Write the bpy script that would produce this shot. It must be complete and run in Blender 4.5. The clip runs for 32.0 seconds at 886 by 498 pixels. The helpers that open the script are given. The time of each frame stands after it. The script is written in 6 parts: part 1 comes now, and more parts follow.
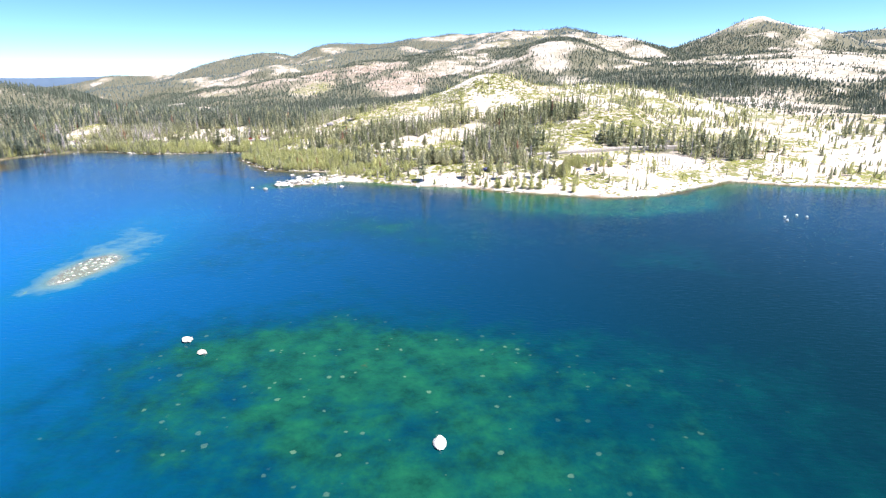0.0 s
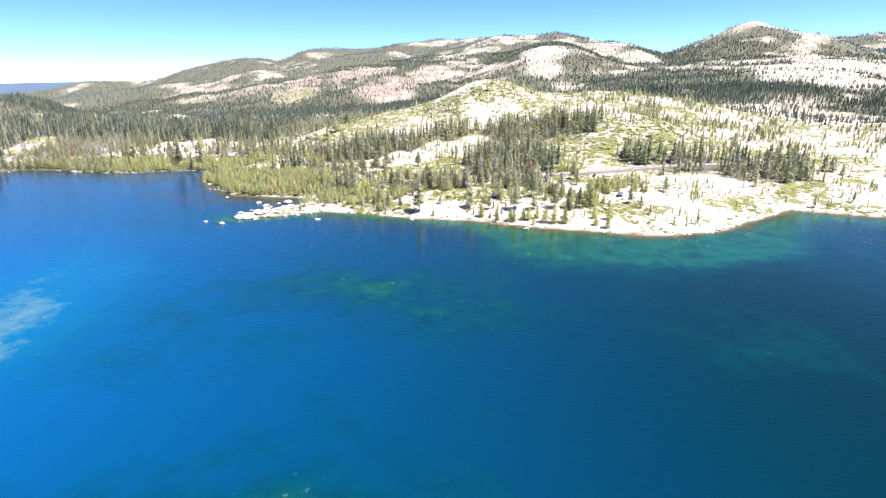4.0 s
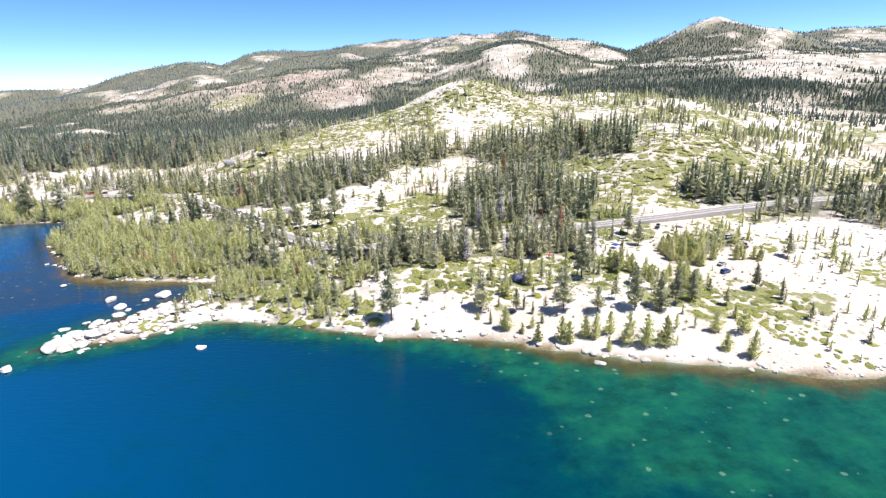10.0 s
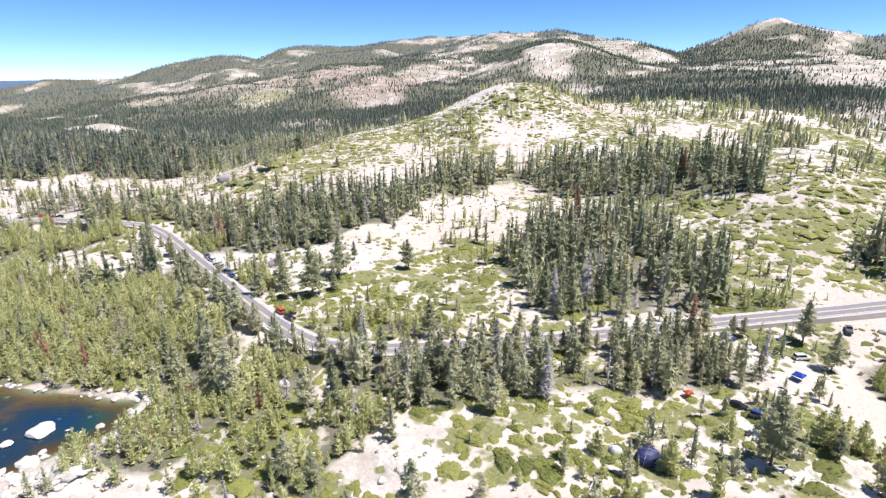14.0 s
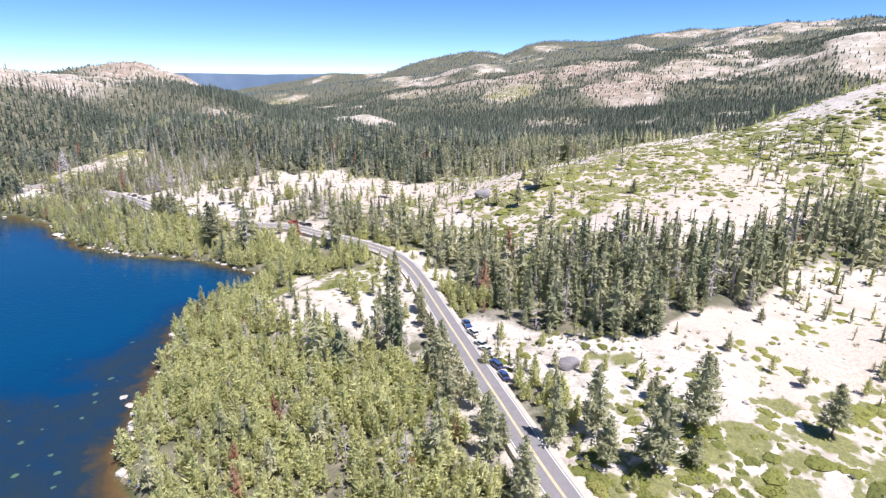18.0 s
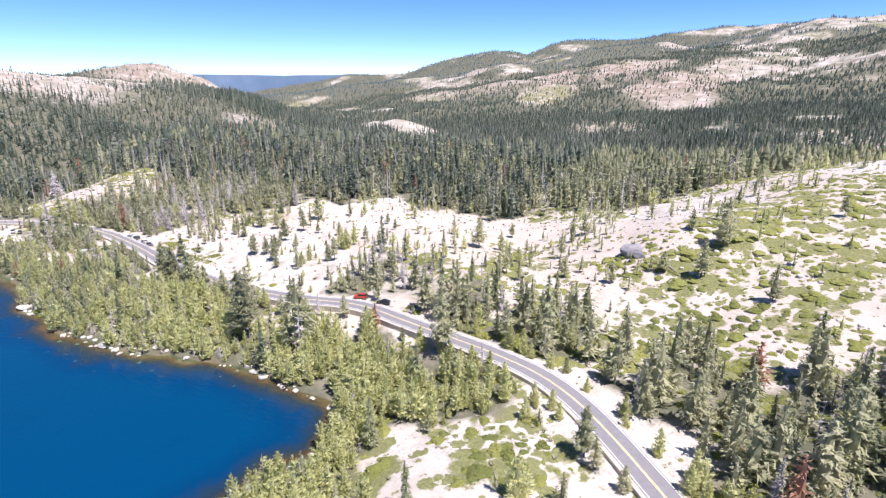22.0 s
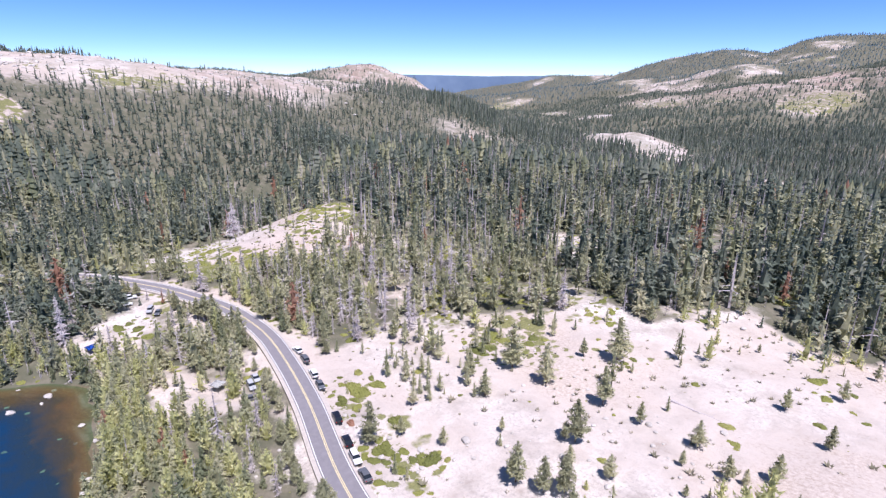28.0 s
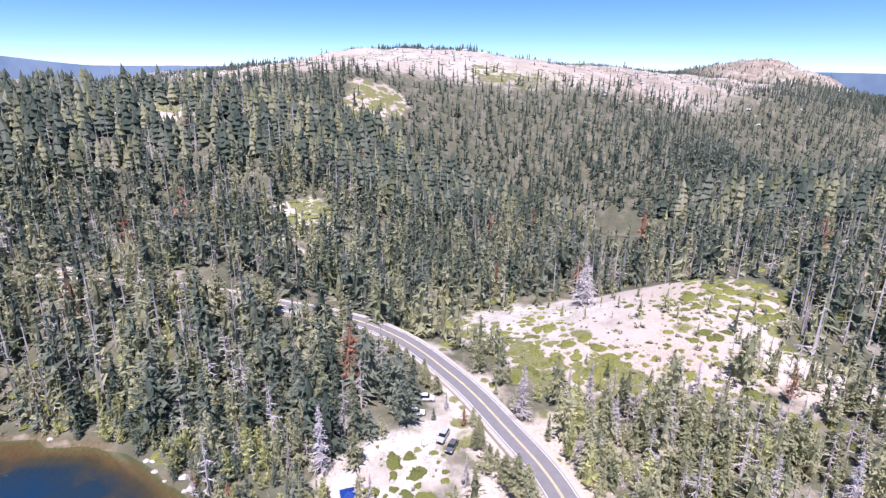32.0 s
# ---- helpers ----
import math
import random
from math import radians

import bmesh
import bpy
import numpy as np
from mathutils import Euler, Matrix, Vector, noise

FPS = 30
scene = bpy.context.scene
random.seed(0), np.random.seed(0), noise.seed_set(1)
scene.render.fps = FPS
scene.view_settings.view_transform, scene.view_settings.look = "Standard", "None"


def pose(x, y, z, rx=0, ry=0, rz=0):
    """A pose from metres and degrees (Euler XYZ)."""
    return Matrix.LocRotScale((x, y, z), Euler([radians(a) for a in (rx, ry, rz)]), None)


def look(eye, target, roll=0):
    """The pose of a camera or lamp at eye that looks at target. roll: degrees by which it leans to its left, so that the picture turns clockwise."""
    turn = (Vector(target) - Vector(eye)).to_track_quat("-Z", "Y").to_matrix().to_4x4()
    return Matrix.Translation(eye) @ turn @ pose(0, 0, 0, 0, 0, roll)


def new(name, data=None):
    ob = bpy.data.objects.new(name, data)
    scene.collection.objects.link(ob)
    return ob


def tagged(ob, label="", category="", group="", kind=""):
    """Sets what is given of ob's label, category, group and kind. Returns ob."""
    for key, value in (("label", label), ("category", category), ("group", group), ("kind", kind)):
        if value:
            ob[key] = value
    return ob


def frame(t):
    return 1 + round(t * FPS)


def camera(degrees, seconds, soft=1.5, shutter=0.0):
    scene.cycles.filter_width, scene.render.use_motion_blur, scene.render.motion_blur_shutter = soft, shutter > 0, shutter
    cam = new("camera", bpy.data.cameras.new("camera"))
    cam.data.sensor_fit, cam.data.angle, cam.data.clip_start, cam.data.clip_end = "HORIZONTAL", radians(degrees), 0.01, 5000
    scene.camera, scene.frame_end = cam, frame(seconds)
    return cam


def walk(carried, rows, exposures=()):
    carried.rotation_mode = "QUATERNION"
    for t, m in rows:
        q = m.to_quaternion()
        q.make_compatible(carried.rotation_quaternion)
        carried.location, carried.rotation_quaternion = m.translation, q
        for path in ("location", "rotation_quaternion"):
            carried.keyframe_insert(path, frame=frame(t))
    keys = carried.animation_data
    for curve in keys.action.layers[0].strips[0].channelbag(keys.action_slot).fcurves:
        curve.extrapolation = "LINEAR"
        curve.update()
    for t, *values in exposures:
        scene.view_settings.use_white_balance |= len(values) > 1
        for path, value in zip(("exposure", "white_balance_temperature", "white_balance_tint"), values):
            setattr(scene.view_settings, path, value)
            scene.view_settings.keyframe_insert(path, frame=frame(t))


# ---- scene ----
# camera: a drone that flies north over the lake, then west along the road
cam = camera(78.49, 32.0, 1.3)
PATH = [  # seconds, x, y, z, heading, pitch, roll
    (0.0, 21.94, -177.59, 83.55, 3.21, -18.06, -0.73),
    (0.5, 20.59, -169.20, 83.72, 3.09, -18.04, -0.72),
    (1.0, 19.14, -160.16, 83.93, 3.48, -17.96, -0.77),
    (1.5, 17.62, -150.43, 84.17, 3.53, -17.83, -0.75),
    (2.0, 16.10, -140.25, 84.31, 3.30, -17.73, -0.75),
    (2.5, 14.71, -129.60, 84.31, 2.92, -17.68, -0.69),
    (3.0, 13.42, -118.50, 84.20, 2.64, -17.63, -0.74),
    (3.5, 11.90, -106.68, 84.11, 2.29, -17.59, -0.71),
    (5.5, 4.18, -52.43, 82.96, 1.00, -17.52, -0.98),
    (6.0, 3.05, -39.31, 82.98, 0.75, -17.53, -1.07),
    (6.5, 1.89, -26.34, 83.04, 0.49, -17.54, -1.10),
    (7.0, 0.86, -13.32, 83.12, 0.24, -17.59, -1.28),
    (7.5, 0.00, -0.00, 83.19, 0.00, -17.60, -1.39),
    (8.0, -1.00, 13.53, 83.23, -0.28, -17.58, -1.48),
    (8.5, -2.28, 27.04, 83.23, -1.48, -17.55, -1.54),
    (9.0, -3.53, 40.03, 83.25, -1.75, -17.54, -1.58),
    (9.5, -4.15, 52.79, 83.31, -2.01, -17.53, -1.59),
    (10.0, -4.37, 65.67, 83.51, -2.36, -17.46, -1.67),
    (10.5, -4.62, 78.12, 83.79, -2.74, -17.48, -1.55),
    (11.0, -4.68, 90.32, 84.11, -3.05, -17.53, -1.55),
    (11.5, -4.56, 102.69, 84.44, -3.13, -17.57, -1.35),
    (12.0, -4.51, 115.21, 84.70, -3.03, -17.58, -1.22),
    (12.5, -4.81, 127.92, 84.92, -2.76, -17.59, -1.05),
    (13.0, -5.68, 140.56, 85.10, -2.43, -17.57, -0.88),
    (13.5, -7.10, 153.19, 85.26, -2.09, -17.54, -0.65),
    (14.0, -9.19, 165.80, 85.36, 0.74, -17.57, -0.39),
    (14.5, -11.80, 178.41, 85.39, 3.59, -17.63, -0.39),
    (16.5, -32.86, 222.83, 83.53, 17.93, -17.85, -0.28),
    (17.0, -41.46, 232.83, 83.58, 20.83, -17.85, -0.08),
    (17.5, -50.80, 242.41, 83.65, 23.53, -17.86, 0.14),
    (18.0, -60.84, 251.33, 83.66, 24.27, -17.87, 0.12),
    (18.5, -70.97, 260.06, 83.68, 24.03, -17.85, 0.06),
    (19.0, -80.89, 268.87, 83.76, 23.86, -17.87, -0.03),
    (19.5, -90.89, 277.68, 83.90, 25.74, -17.87, 0.02),
    (20.0, -101.12, 286.26, 83.97, 28.32, -17.84, 0.11),
    (20.5, -111.31, 294.85, 84.02, 27.49, -17.79, 0.05),
    (21.0, -121.25, 303.47, 84.09, 26.55, -17.78, -0.05),
    (21.5, -131.04, 312.26, 84.23, 25.94, -17.76, -0.15),
    (22.0, -140.58, 321.16, 84.41, 25.85, -17.84, -0.14),
    (22.5, -149.91, 329.80, 84.57, 28.07, -17.83, -0.03),
    (23.0, -159.30, 338.16, 84.71, 31.40, -17.87, 0.13),
    (23.5, -169.08, 346.48, 84.82, 35.56, -17.90, 0.33),
    (24.0, -179.28, 354.35, 84.90, 35.89, -17.93, 0.22),
    (24.5, -189.86, 361.76, 85.02, 34.01, -17.81, 0.20),
    (25.0, -200.36, 368.89, 85.18, 32.19, -17.73, 0.13),
    (25.5, -211.01, 376.12, 85.35, 33.31, -17.67, 0.24),
    (27.5, -255.27, 412.03, 85.95, 39.68, -17.74, -0.07),
    (28.0, -264.75, 419.56, 86.10, 45.44, -17.77, 0.17),
    (28.5, -274.91, 426.79, 86.27, 54.48, -17.96, 0.42),
    (29.0, -285.74, 433.34, 86.39, 63.00, -18.15, 0.64),
    (29.5, -297.26, 438.95, 86.44, 63.46, -18.15, 0.59),
    (30.0, -309.40, 443.39, 86.45, 63.58, -18.12, 0.53),
    (30.5, -321.95, 447.06, 86.50, 68.34, -18.20, 0.54),
    (31.0, -334.52, 449.94, 86.58, 73.27, -18.30, 0.54),
    (31.5, -347.06, 452.13, 86.71, 76.93, -18.29, 0.58),
    (32.0, -359.57, 453.47, 86.85, 81.48, -18.36, 0.54),
]
# the picture darkens as the pale slopes fill it, and its white balance is cool
EXPOSURE = [(0, 1.22, 6450, 13), (6, 1.2, 6450, 15), (9, 1.02, 6350, 13), (13, 0.74, 6250, 14), (19, 0.74, 6250, 17), (23, 0.82, 6150, 20), (25, 0.74, 6120, 22), (28, 0.54, 5900, 25), (32, 0.66, 5950, 26)]
walk(cam, [(t, pose(x, y, z, 90 + p, 0, h) @ pose(0, 0, 0, 0, 0, r)) for t, x, y, z, h, p, r in PATH], EXPOSURE)

# ---- light: clear late-morning sky, sun in the east-south-east ----
SUN_EL, SUN_AZ = radians(64), radians(106)
world = bpy.data.worlds.new("sky")
scene.world = world
world.use_nodes = True
wn = world.node_tree.nodes
sky = wn.new("ShaderNodeTexSky")
sky.sky_type, sky.sun_disc = "NISHITA", False
sky.sun_elevation, sky.sun_rotation, sky.altitude = SUN_EL, SUN_AZ, 2600
sky.air_density, sky.dust_density, sky.ozone_density = 0.6, 0.0, 2.7
wn["Background"].inputs[1].default_value = 0.115
rich = wn.new("ShaderNodeHueSaturation")
rich.inputs["Saturation"].default_value = 1.2
world.node_tree.links.new(sky.outputs[0], rich.inputs["Color"])
world.node_tree.links.new(rich.outputs[0], wn["Background"].inputs[0])
sun_data = bpy.data.lights.new("sun", "SUN")
sun_data.energy, sun_data.angle, sun_data.color = 4.8, radians(0.55), (1.0, 0.965, 0.9)
sun = new("sun", sun_data)
to_sun = Vector((math.sin(SUN_AZ) * math.cos(SUN_EL), math.cos(SUN_AZ) * math.cos(SUN_EL), math.sin(SUN_EL)))
sun.matrix_world = look(to_sun * 300, (0, 0, 0))


# ---- materials ----
def material(name, rough=0.9):
    m = bpy.data.materials.new(name)
    m.use_nodes = True
    b = m.node_tree.nodes["Principled BSDF"]
    b.inputs["Roughness"].default_value = rough
    return m, m.node_tree.nodes, m.node_tree.links, b


def tex_noise(n, l, scale, detail=4.0, where=None, rough=0.6):
    t = n.new("ShaderNodeTexNoise")
    t.inputs["Scale"].default_value, t.inputs["Detail"].default_value = scale, detail
    t.inputs["Roughness"].default_value = rough
    if where is not None:
        l.new(where, t.inputs["Vector"])
    return t.outputs["Fac"]


def position(n):
    return n.new("ShaderNodeNewGeometry").outputs["Position"]


def ramp_of(n, l, fac, stops):
    r = n.new("ShaderNodeValToRGB")
    e = r.color_ramp.elements
    while len(e) < len(stops):
        e.new(0.5)
    for k, (at, col) in zip(e, stops):
        k.position, k.color = at, (*col, 1) if len(col) == 3 else col
    l.new(fac, r.inputs[0])
    return r.outputs[0]


def blend(n, l, fac, a, b, mode="MIX"):
    m = n.new("ShaderNodeMix")
    m.data_type, m.blend_type = "RGBA", mode
    for sock, v in ((m.inputs[0], fac), (m.inputs[6], a), (m.inputs[7], b)):
        if isinstance(v, (int, float)):
            sock.default_value = v
        elif isinstance(v, tuple):
            sock.default_value = (*v, 1)
        else:
            l.new(v, sock)
    return m.outputs[2]


def calc(n, l, op, a, b=0.0, clamp=False):
    m = n.new("ShaderNodeMath")
    m.operation, m.use_clamp = op, clamp
    for sock, v in zip(m.inputs, (a, b)):
        if isinstance(v, (int, float)):
            sock.default_value = v
        else:
            l.new(v, sock)
    return m.outputs[0]


def attribute(n, name):
    a = n.new("ShaderNodeAttribute")
    a.attribute_name = name
    return a.outputs["Fac"]


def bumped(n, l, b, fac, strength=0.4, distance=0.2):
    k = n.new("ShaderNodeBump")
    k.inputs["Strength"].default_value, k.inputs["Distance"].default_value = strength, distance
    l.new(fac, k.inputs["Height"])
    l.new(k.outputs[0], b.inputs["Normal"])


def random_of(n):
    return n.new("ShaderNodeObjectInfo").outputs["Random"]


def ground_material():
    m, n, l, b = material("ground", 0.95)
    p = position(n)
    big, mid, fine = tex_noise(n, l, 0.012, 6, p), tex_noise(n, l, 0.11, 7, p, 0.65), tex_noise(n, l, 1.3, 5, p, 0.7)
    granite = ramp_of(n, l, mid, [(0.26, (0.23, 0.195, 0.165)), (0.4, (0.45, 0.4, 0.352)), (0.57, (0.65, 0.592, 0.535)), (0.8, (0.5, 0.425, 0.365))])
    granite = blend(n, l, ramp_of(n, l, fine, [(0.46, (0, 0, 0)), (0.66, (0.85, 0.85, 0.85))]), granite, (0.29, 0.26, 0.232))
    joints = n.new("ShaderNodeTexVoronoi")
    joints.feature = "DISTANCE_TO_EDGE"
    joints.inputs["Scale"].default_value = 0.16
    bent = n.new("ShaderNodeMixRGB")
    bent.blend_type = "ADD"
    bent.inputs[0].default_value = 7.0
    warp = n.new("ShaderNodeTexNoise")
    warp.inputs["Scale"].default_value = 0.35
    l.new(p, warp.inputs["Vector"])
    l.new(p, bent.inputs[1])
    l.new(warp.outputs["Color"], bent.inputs[2])
    l.new(bent.outputs[0], joints.inputs["Vector"])
    crack = calc(n, l, "MULTIPLY", ramp_of(n, l, joints.outputs["Distance"], [(0.02, (1, 1, 1)), (0.09, (0, 0, 0))]), ramp_of(n, l, tex_noise(n, l, 0.06, 4, p), [(0.47, (0, 0, 0)), (0.6, (0.16, 0.16, 0.16))]))
    granite = blend(n, l, crack, granite, (0.24, 0.2, 0.165))
    grit = ramp_of(n, l, fine, [(0.33, (0.38, 0.305, 0.25)), (0.65, (0.56, 0.485, 0.42))])
    col = blend(n, l, ramp_of(n, l, big, [(0.42, (0, 0, 0)), (0.6, (1, 1, 1))]), granite, grit)
    broken = tex_noise(n, l, 0.035, 9, p, 0.75)
    red = ramp_of(n, l, broken, [(0.36, (0.2, 0.135, 0.1)), (0.48, (0.37, 0.275, 0.23)), (0.58, (0.47, 0.38, 0.33)), (0.64, (0.6, 0.55, 0.5))])
    col = blend(n, l, attribute(n, "red"), col, red)
    brush = ramp_of(n, l, fine, [(0.3, (0.085, 0.09, 0.03)), (0.5, (0.16, 0.165, 0.05)), (0.64, (0.23, 0.22, 0.075)), (0.8, (0.32, 0.28, 0.14))])
    ledges = tex_noise(n, l, 0.022, 9, p, 0.72)
    scrub = ramp_of(n, l, calc(n, l, "MULTIPLY", ramp_of(n, l, ledges, [(0.44, (0, 0, 0)), (0.56, (1, 1, 1))]), attribute(n, "scrub")), [(0.0, (0, 0, 0)), (1.0, (1, 1, 1))])
    col = blend(n, l, scrub, col, ramp_of(n, l, fine, [(0.3, (0.1, 0.1, 0.055)), (0.7, (0.27, 0.24, 0.17))]))
    cover = attribute(n, "brush")
    mats = None
    for size, twist in ((0.12, 3.0), (0.3, 1.3)):
        mat = n.new("ShaderNodeTexVoronoi")
        mat.inputs["Scale"].default_value = size
        swing = n.new("ShaderNodeTexNoise")
        swing.inputs["Scale"].default_value, swing.inputs["Detail"].default_value = size * 2.5, 4
        off = n.new("ShaderNodeMixRGB")
        off.blend_type, off.inputs[0].default_value = "ADD", 1.0
        big_off = n.new("ShaderNodeVectorMath")
        big_off.operation, big_off.inputs[3].default_value = "SCALE", twist * 2
        l.new(p, swing.inputs["Vector"])
        l.new(swing.outputs["Color"], big_off.inputs[0])
        l.new(p, off.inputs[1])
        l.new(big_off.outputs[0], off.inputs[2])
        l.new(off.outputs[0], mat.inputs["Vector"])
        tell = n.new("ShaderNodeSeparateXYZ")
        l.new(mat.outputs["Color"], tell.inputs[0])
        reach = calc(n, l, "MULTIPLY", calc(n, l, "SUBTRACT", calc(n, l, "MULTIPLY", cover, 1.75), tell.outputs[0], True), 0.85)
        one = calc(n, l, "MULTIPLY", calc(n, l, "SUBTRACT", reach, mat.outputs["Distance"]), 7.0, True)
        mats = one if mats is None else calc(n, l, "MAXIMUM", mats, one)
    col = blend(n, l, calc(n, l, "MULTIPLY", mats, 0.94), col, brush)
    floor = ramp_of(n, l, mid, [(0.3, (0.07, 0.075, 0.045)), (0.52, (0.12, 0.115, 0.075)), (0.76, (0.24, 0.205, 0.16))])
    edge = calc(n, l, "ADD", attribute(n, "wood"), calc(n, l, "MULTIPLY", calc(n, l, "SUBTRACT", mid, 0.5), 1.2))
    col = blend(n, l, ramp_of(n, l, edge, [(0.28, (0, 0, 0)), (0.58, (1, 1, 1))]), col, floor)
    bed = ramp_of(n, l, fine, [(0.3, (0.06, 0.045, 0.02)), (0.6, (0.19, 0.14, 0.075)), (0.8, (0.34, 0.27, 0.17))])
    col = blend(n, l, attribute(n, "bed"), col, bed)
    l.new(col, b.inputs["Base Color"])
    bumped(n, l, b, calc(n, l, "ADD", mid, calc(n, l, "MULTIPLY", fine, 0.3)), 0.7, 0.8)
    return m


def water_material():
    m, n, l, b = material("water", 0.06)
    p = position(n)
    depth = attribute(n, "depth")
    patch = tex_noise(n, l, 0.06, 6, p, 0.68)
    d = calc(n, l, "ADD", depth, calc(n, l, "MULTIPLY", calc(n, l, "SUBTRACT", patch, 0.5), calc(n, l, "MULTIPLY", calc(n, l, "MINIMUM", depth, 4.0), 2.6)))
    where = n.new("ShaderNodeSeparateXYZ")
    l.new(p, where.inputs[0])
    sky_glare = calc(n, l, "POWER", calc(n, l, "DIVIDE", calc(n, l, "SUBTRACT", 150.0, where.outputs[0]), 340.0, True), 1.7)   # brighter western sky on the water, painted into its blue
    north = calc(n, l, "DIVIDE", calc(n, l, "SUBTRACT", where.outputs[1], 60.0), 210.0, True)   # the painted brightness fades over the dark northern inlet
    sky_glare = calc(n, l, "MULTIPLY", sky_glare, calc(n, l, "SUBTRACT", 1.0, calc(n, l, "MULTIPLY", north, 0.65)))
    deep = blend(n, l, sky_glare, (0.0, 0.014, 0.0165), (0.0, 0.1, 0.3))
    f = calc(n, l, "DIVIDE", d, 14.0)
    col = ramp_of(n, l, f, [(0.03, (0.10, 0.055, 0.022)), (0.075, (0.045, 0.05, 0.022)), (0.15, (0.006, 0.074, 0.042)), (0.45, (0.0, 0.038, 0.039))])
    inlet = calc(n, l, "MULTIPLY", calc(n, l, "DIVIDE", calc(n, l, "SUBTRACT", -80.0, where.outputs[0]), 30.0, True), calc(n, l, "DIVIDE", calc(n, l, "SUBTRACT", where.outputs[1], 246.0), 25.0, True))
    peaty = ramp_of(n, l, f, [(0.03, (0.16, 0.085, 0.035)), (0.09, (0.065, 0.05, 0.03)), (0.18, (0.018, 0.034, 0.05)), (0.45, (0.001, 0.03, 0.095))])
    weed = tex_noise(n, l, 0.1, 8, p, 0.7)
    col = blend(n, l, 1.0, col, ramp_of(n, l, weed, [(0.34, (0.5, 0.56, 0.62)), (0.5, (1, 1, 1)), (0.68, (1.6, 1.45, 1.15))]), "MULTIPLY")
    col = blend(n, l, inlet, col, peaty)
    sandy = ramp_of(n, l, f, [(0.02, (0.34, 0.33, 0.29)), (0.09, (0.11, 0.21, 0.22)), (0.3, (0.0, 0.1, 0.22))])       # pale silted reef
    col = blend(n, l, calc(n, l, "MULTIPLY", calc(n, l, "DIVIDE", calc(n, l, "SUBTRACT", -95.0, where.outputs[0]), 45.0, True), calc(n, l, "DIVIDE", calc(n, l, "SUBTRACT", 215.0, where.outputs[1]), 60.0, True)), col, sandy)
    sunk = n.new("ShaderNodeTexVoronoi")                                                                            # drowned rocks seen through the water
    sunk.inputs["Scale"].default_value, sunk.inputs["Randomness"].default_value = 0.27, 1.0
    wob = n.new("ShaderNodeMixRGB")
    wob.blend_type, wob.inputs[0].default_value = "ADD", 1.0
    l.new(p, wob.inputs[1])
    jit = n.new("ShaderNodeTexNoise")
    jit.inputs["Scale"].default_value = 0.8
    l.new(p, jit.inputs["Vector"])
    l.new(jit.outputs["Color"], wob.inputs[2])
    l.new(wob.outputs[0], sunk.inputs["Vector"])
    tell = n.new("ShaderNodeSeparateXYZ")
    l.new(sunk.outputs["Color"], tell.inputs[0])
    reach = calc(n, l, "MULTIPLY", calc(n, l, "SUBTRACT", tell.outputs[0], 0.42, True), 0.45)
    rock = calc(n, l, "MULTIPLY", calc(n, l, "SUBTRACT", reach, sunk.outputs["Distance"], True), 14.0, True)
    rock = calc(n, l, "MULTIPLY", rock, ramp_of(n, l, f, [(0.05, (0, 0, 0)), (0.1, (0.75, 0.75, 0.75)), (0.33, (0.4, 0.4, 0.4)), (0.6, (0, 0, 0))]))
    col = blend(n, l, rock, col, (0.12, 0.22, 0.14))
    col = blend(n, l, ramp_of(n, l, f, [(0.25, (0, 0, 0)), (0.7, (1, 1, 1))]), col, deep)
    l.new(col, b.inputs["Base Color"])
    b.inputs["IOR"].default_value = 1.33
    w = n.new("ShaderNodeTexNoise")
    w.inputs["Scale"].default_value, w.inputs["Detail"].default_value = 0.55, 3
    mp = n.new("ShaderNodeMapping")
    mp.inputs["Rotation"].default_value[2], mp.inputs["Scale"].default_value = 0.6, (0.45, 1.6, 1)
    l.new(p, mp.inputs[0])
    l.new(mp.outputs[0], w.inputs["Vector"])
    bumped(n, l, b, w.outputs["Fac"], 0.45, 0.3)
    clear = n.new("ShaderNodeBsdfTransparent")
    clear.inputs[0].default_value = (0.75, 0.95, 0.85, 1)
    mix = n.new("ShaderNodeMixShader")
    l.new(calc(n, l, "MULTIPLY", calc(n, l, "POWER", 2.718, calc(n, l, "MULTIPLY", calc(n, l, "MAXIMUM", depth, 0.0), -1.0)), 0.85), mix.inputs[0])
    l.new(b.outputs[0], mix.inputs[1])
    l.new(clear.outputs[0], mix.inputs[2])
    l.new(mix.outputs[0], n["Material Output"].inputs[0])
    return m


def varied(name, stops, rough=0.9, scale=0.8, attr=None, bump=0.3, gain=0.7, leafy=0.0):
    """A matt surface whose tone differs from thing to thing and over its own grain."""
    m, n, l, b = material(name, rough)
    tone = attribute(n, attr) if attr else random_of(n)
    grain = tex_noise(n, l, scale, 5, position(n), 0.65)
    f = calc(n, l, "ADD", calc(n, l, "MULTIPLY", tone, gain), calc(n, l, "MULTIPLY", calc(n, l, "SUBTRACT", grain, 0.5), 1.1 - gain * 0.4))
    f = calc(n, l, "ADD", f, 0.5 - gain * 0.5, True)
    col = ramp_of(n, l, f, stops)
    l.new(col, b.inputs["Base Color"])
    if bump:
        bumped(n, l, b, grain, bump, 0.2)
    if leafy:
        thin = n.new("ShaderNodeBsdfTranslucent")
        l.new(col, thin.inputs[0])
        mix = n.new("ShaderNodeMixShader")
        mix.inputs[0].default_value = leafy
        l.new(b.outputs[0], mix.inputs[1])
        l.new(thin.outputs[0], mix.inputs[2])
        l.new(mix.outputs[0], n["Material Output"].inputs[0])
    return m


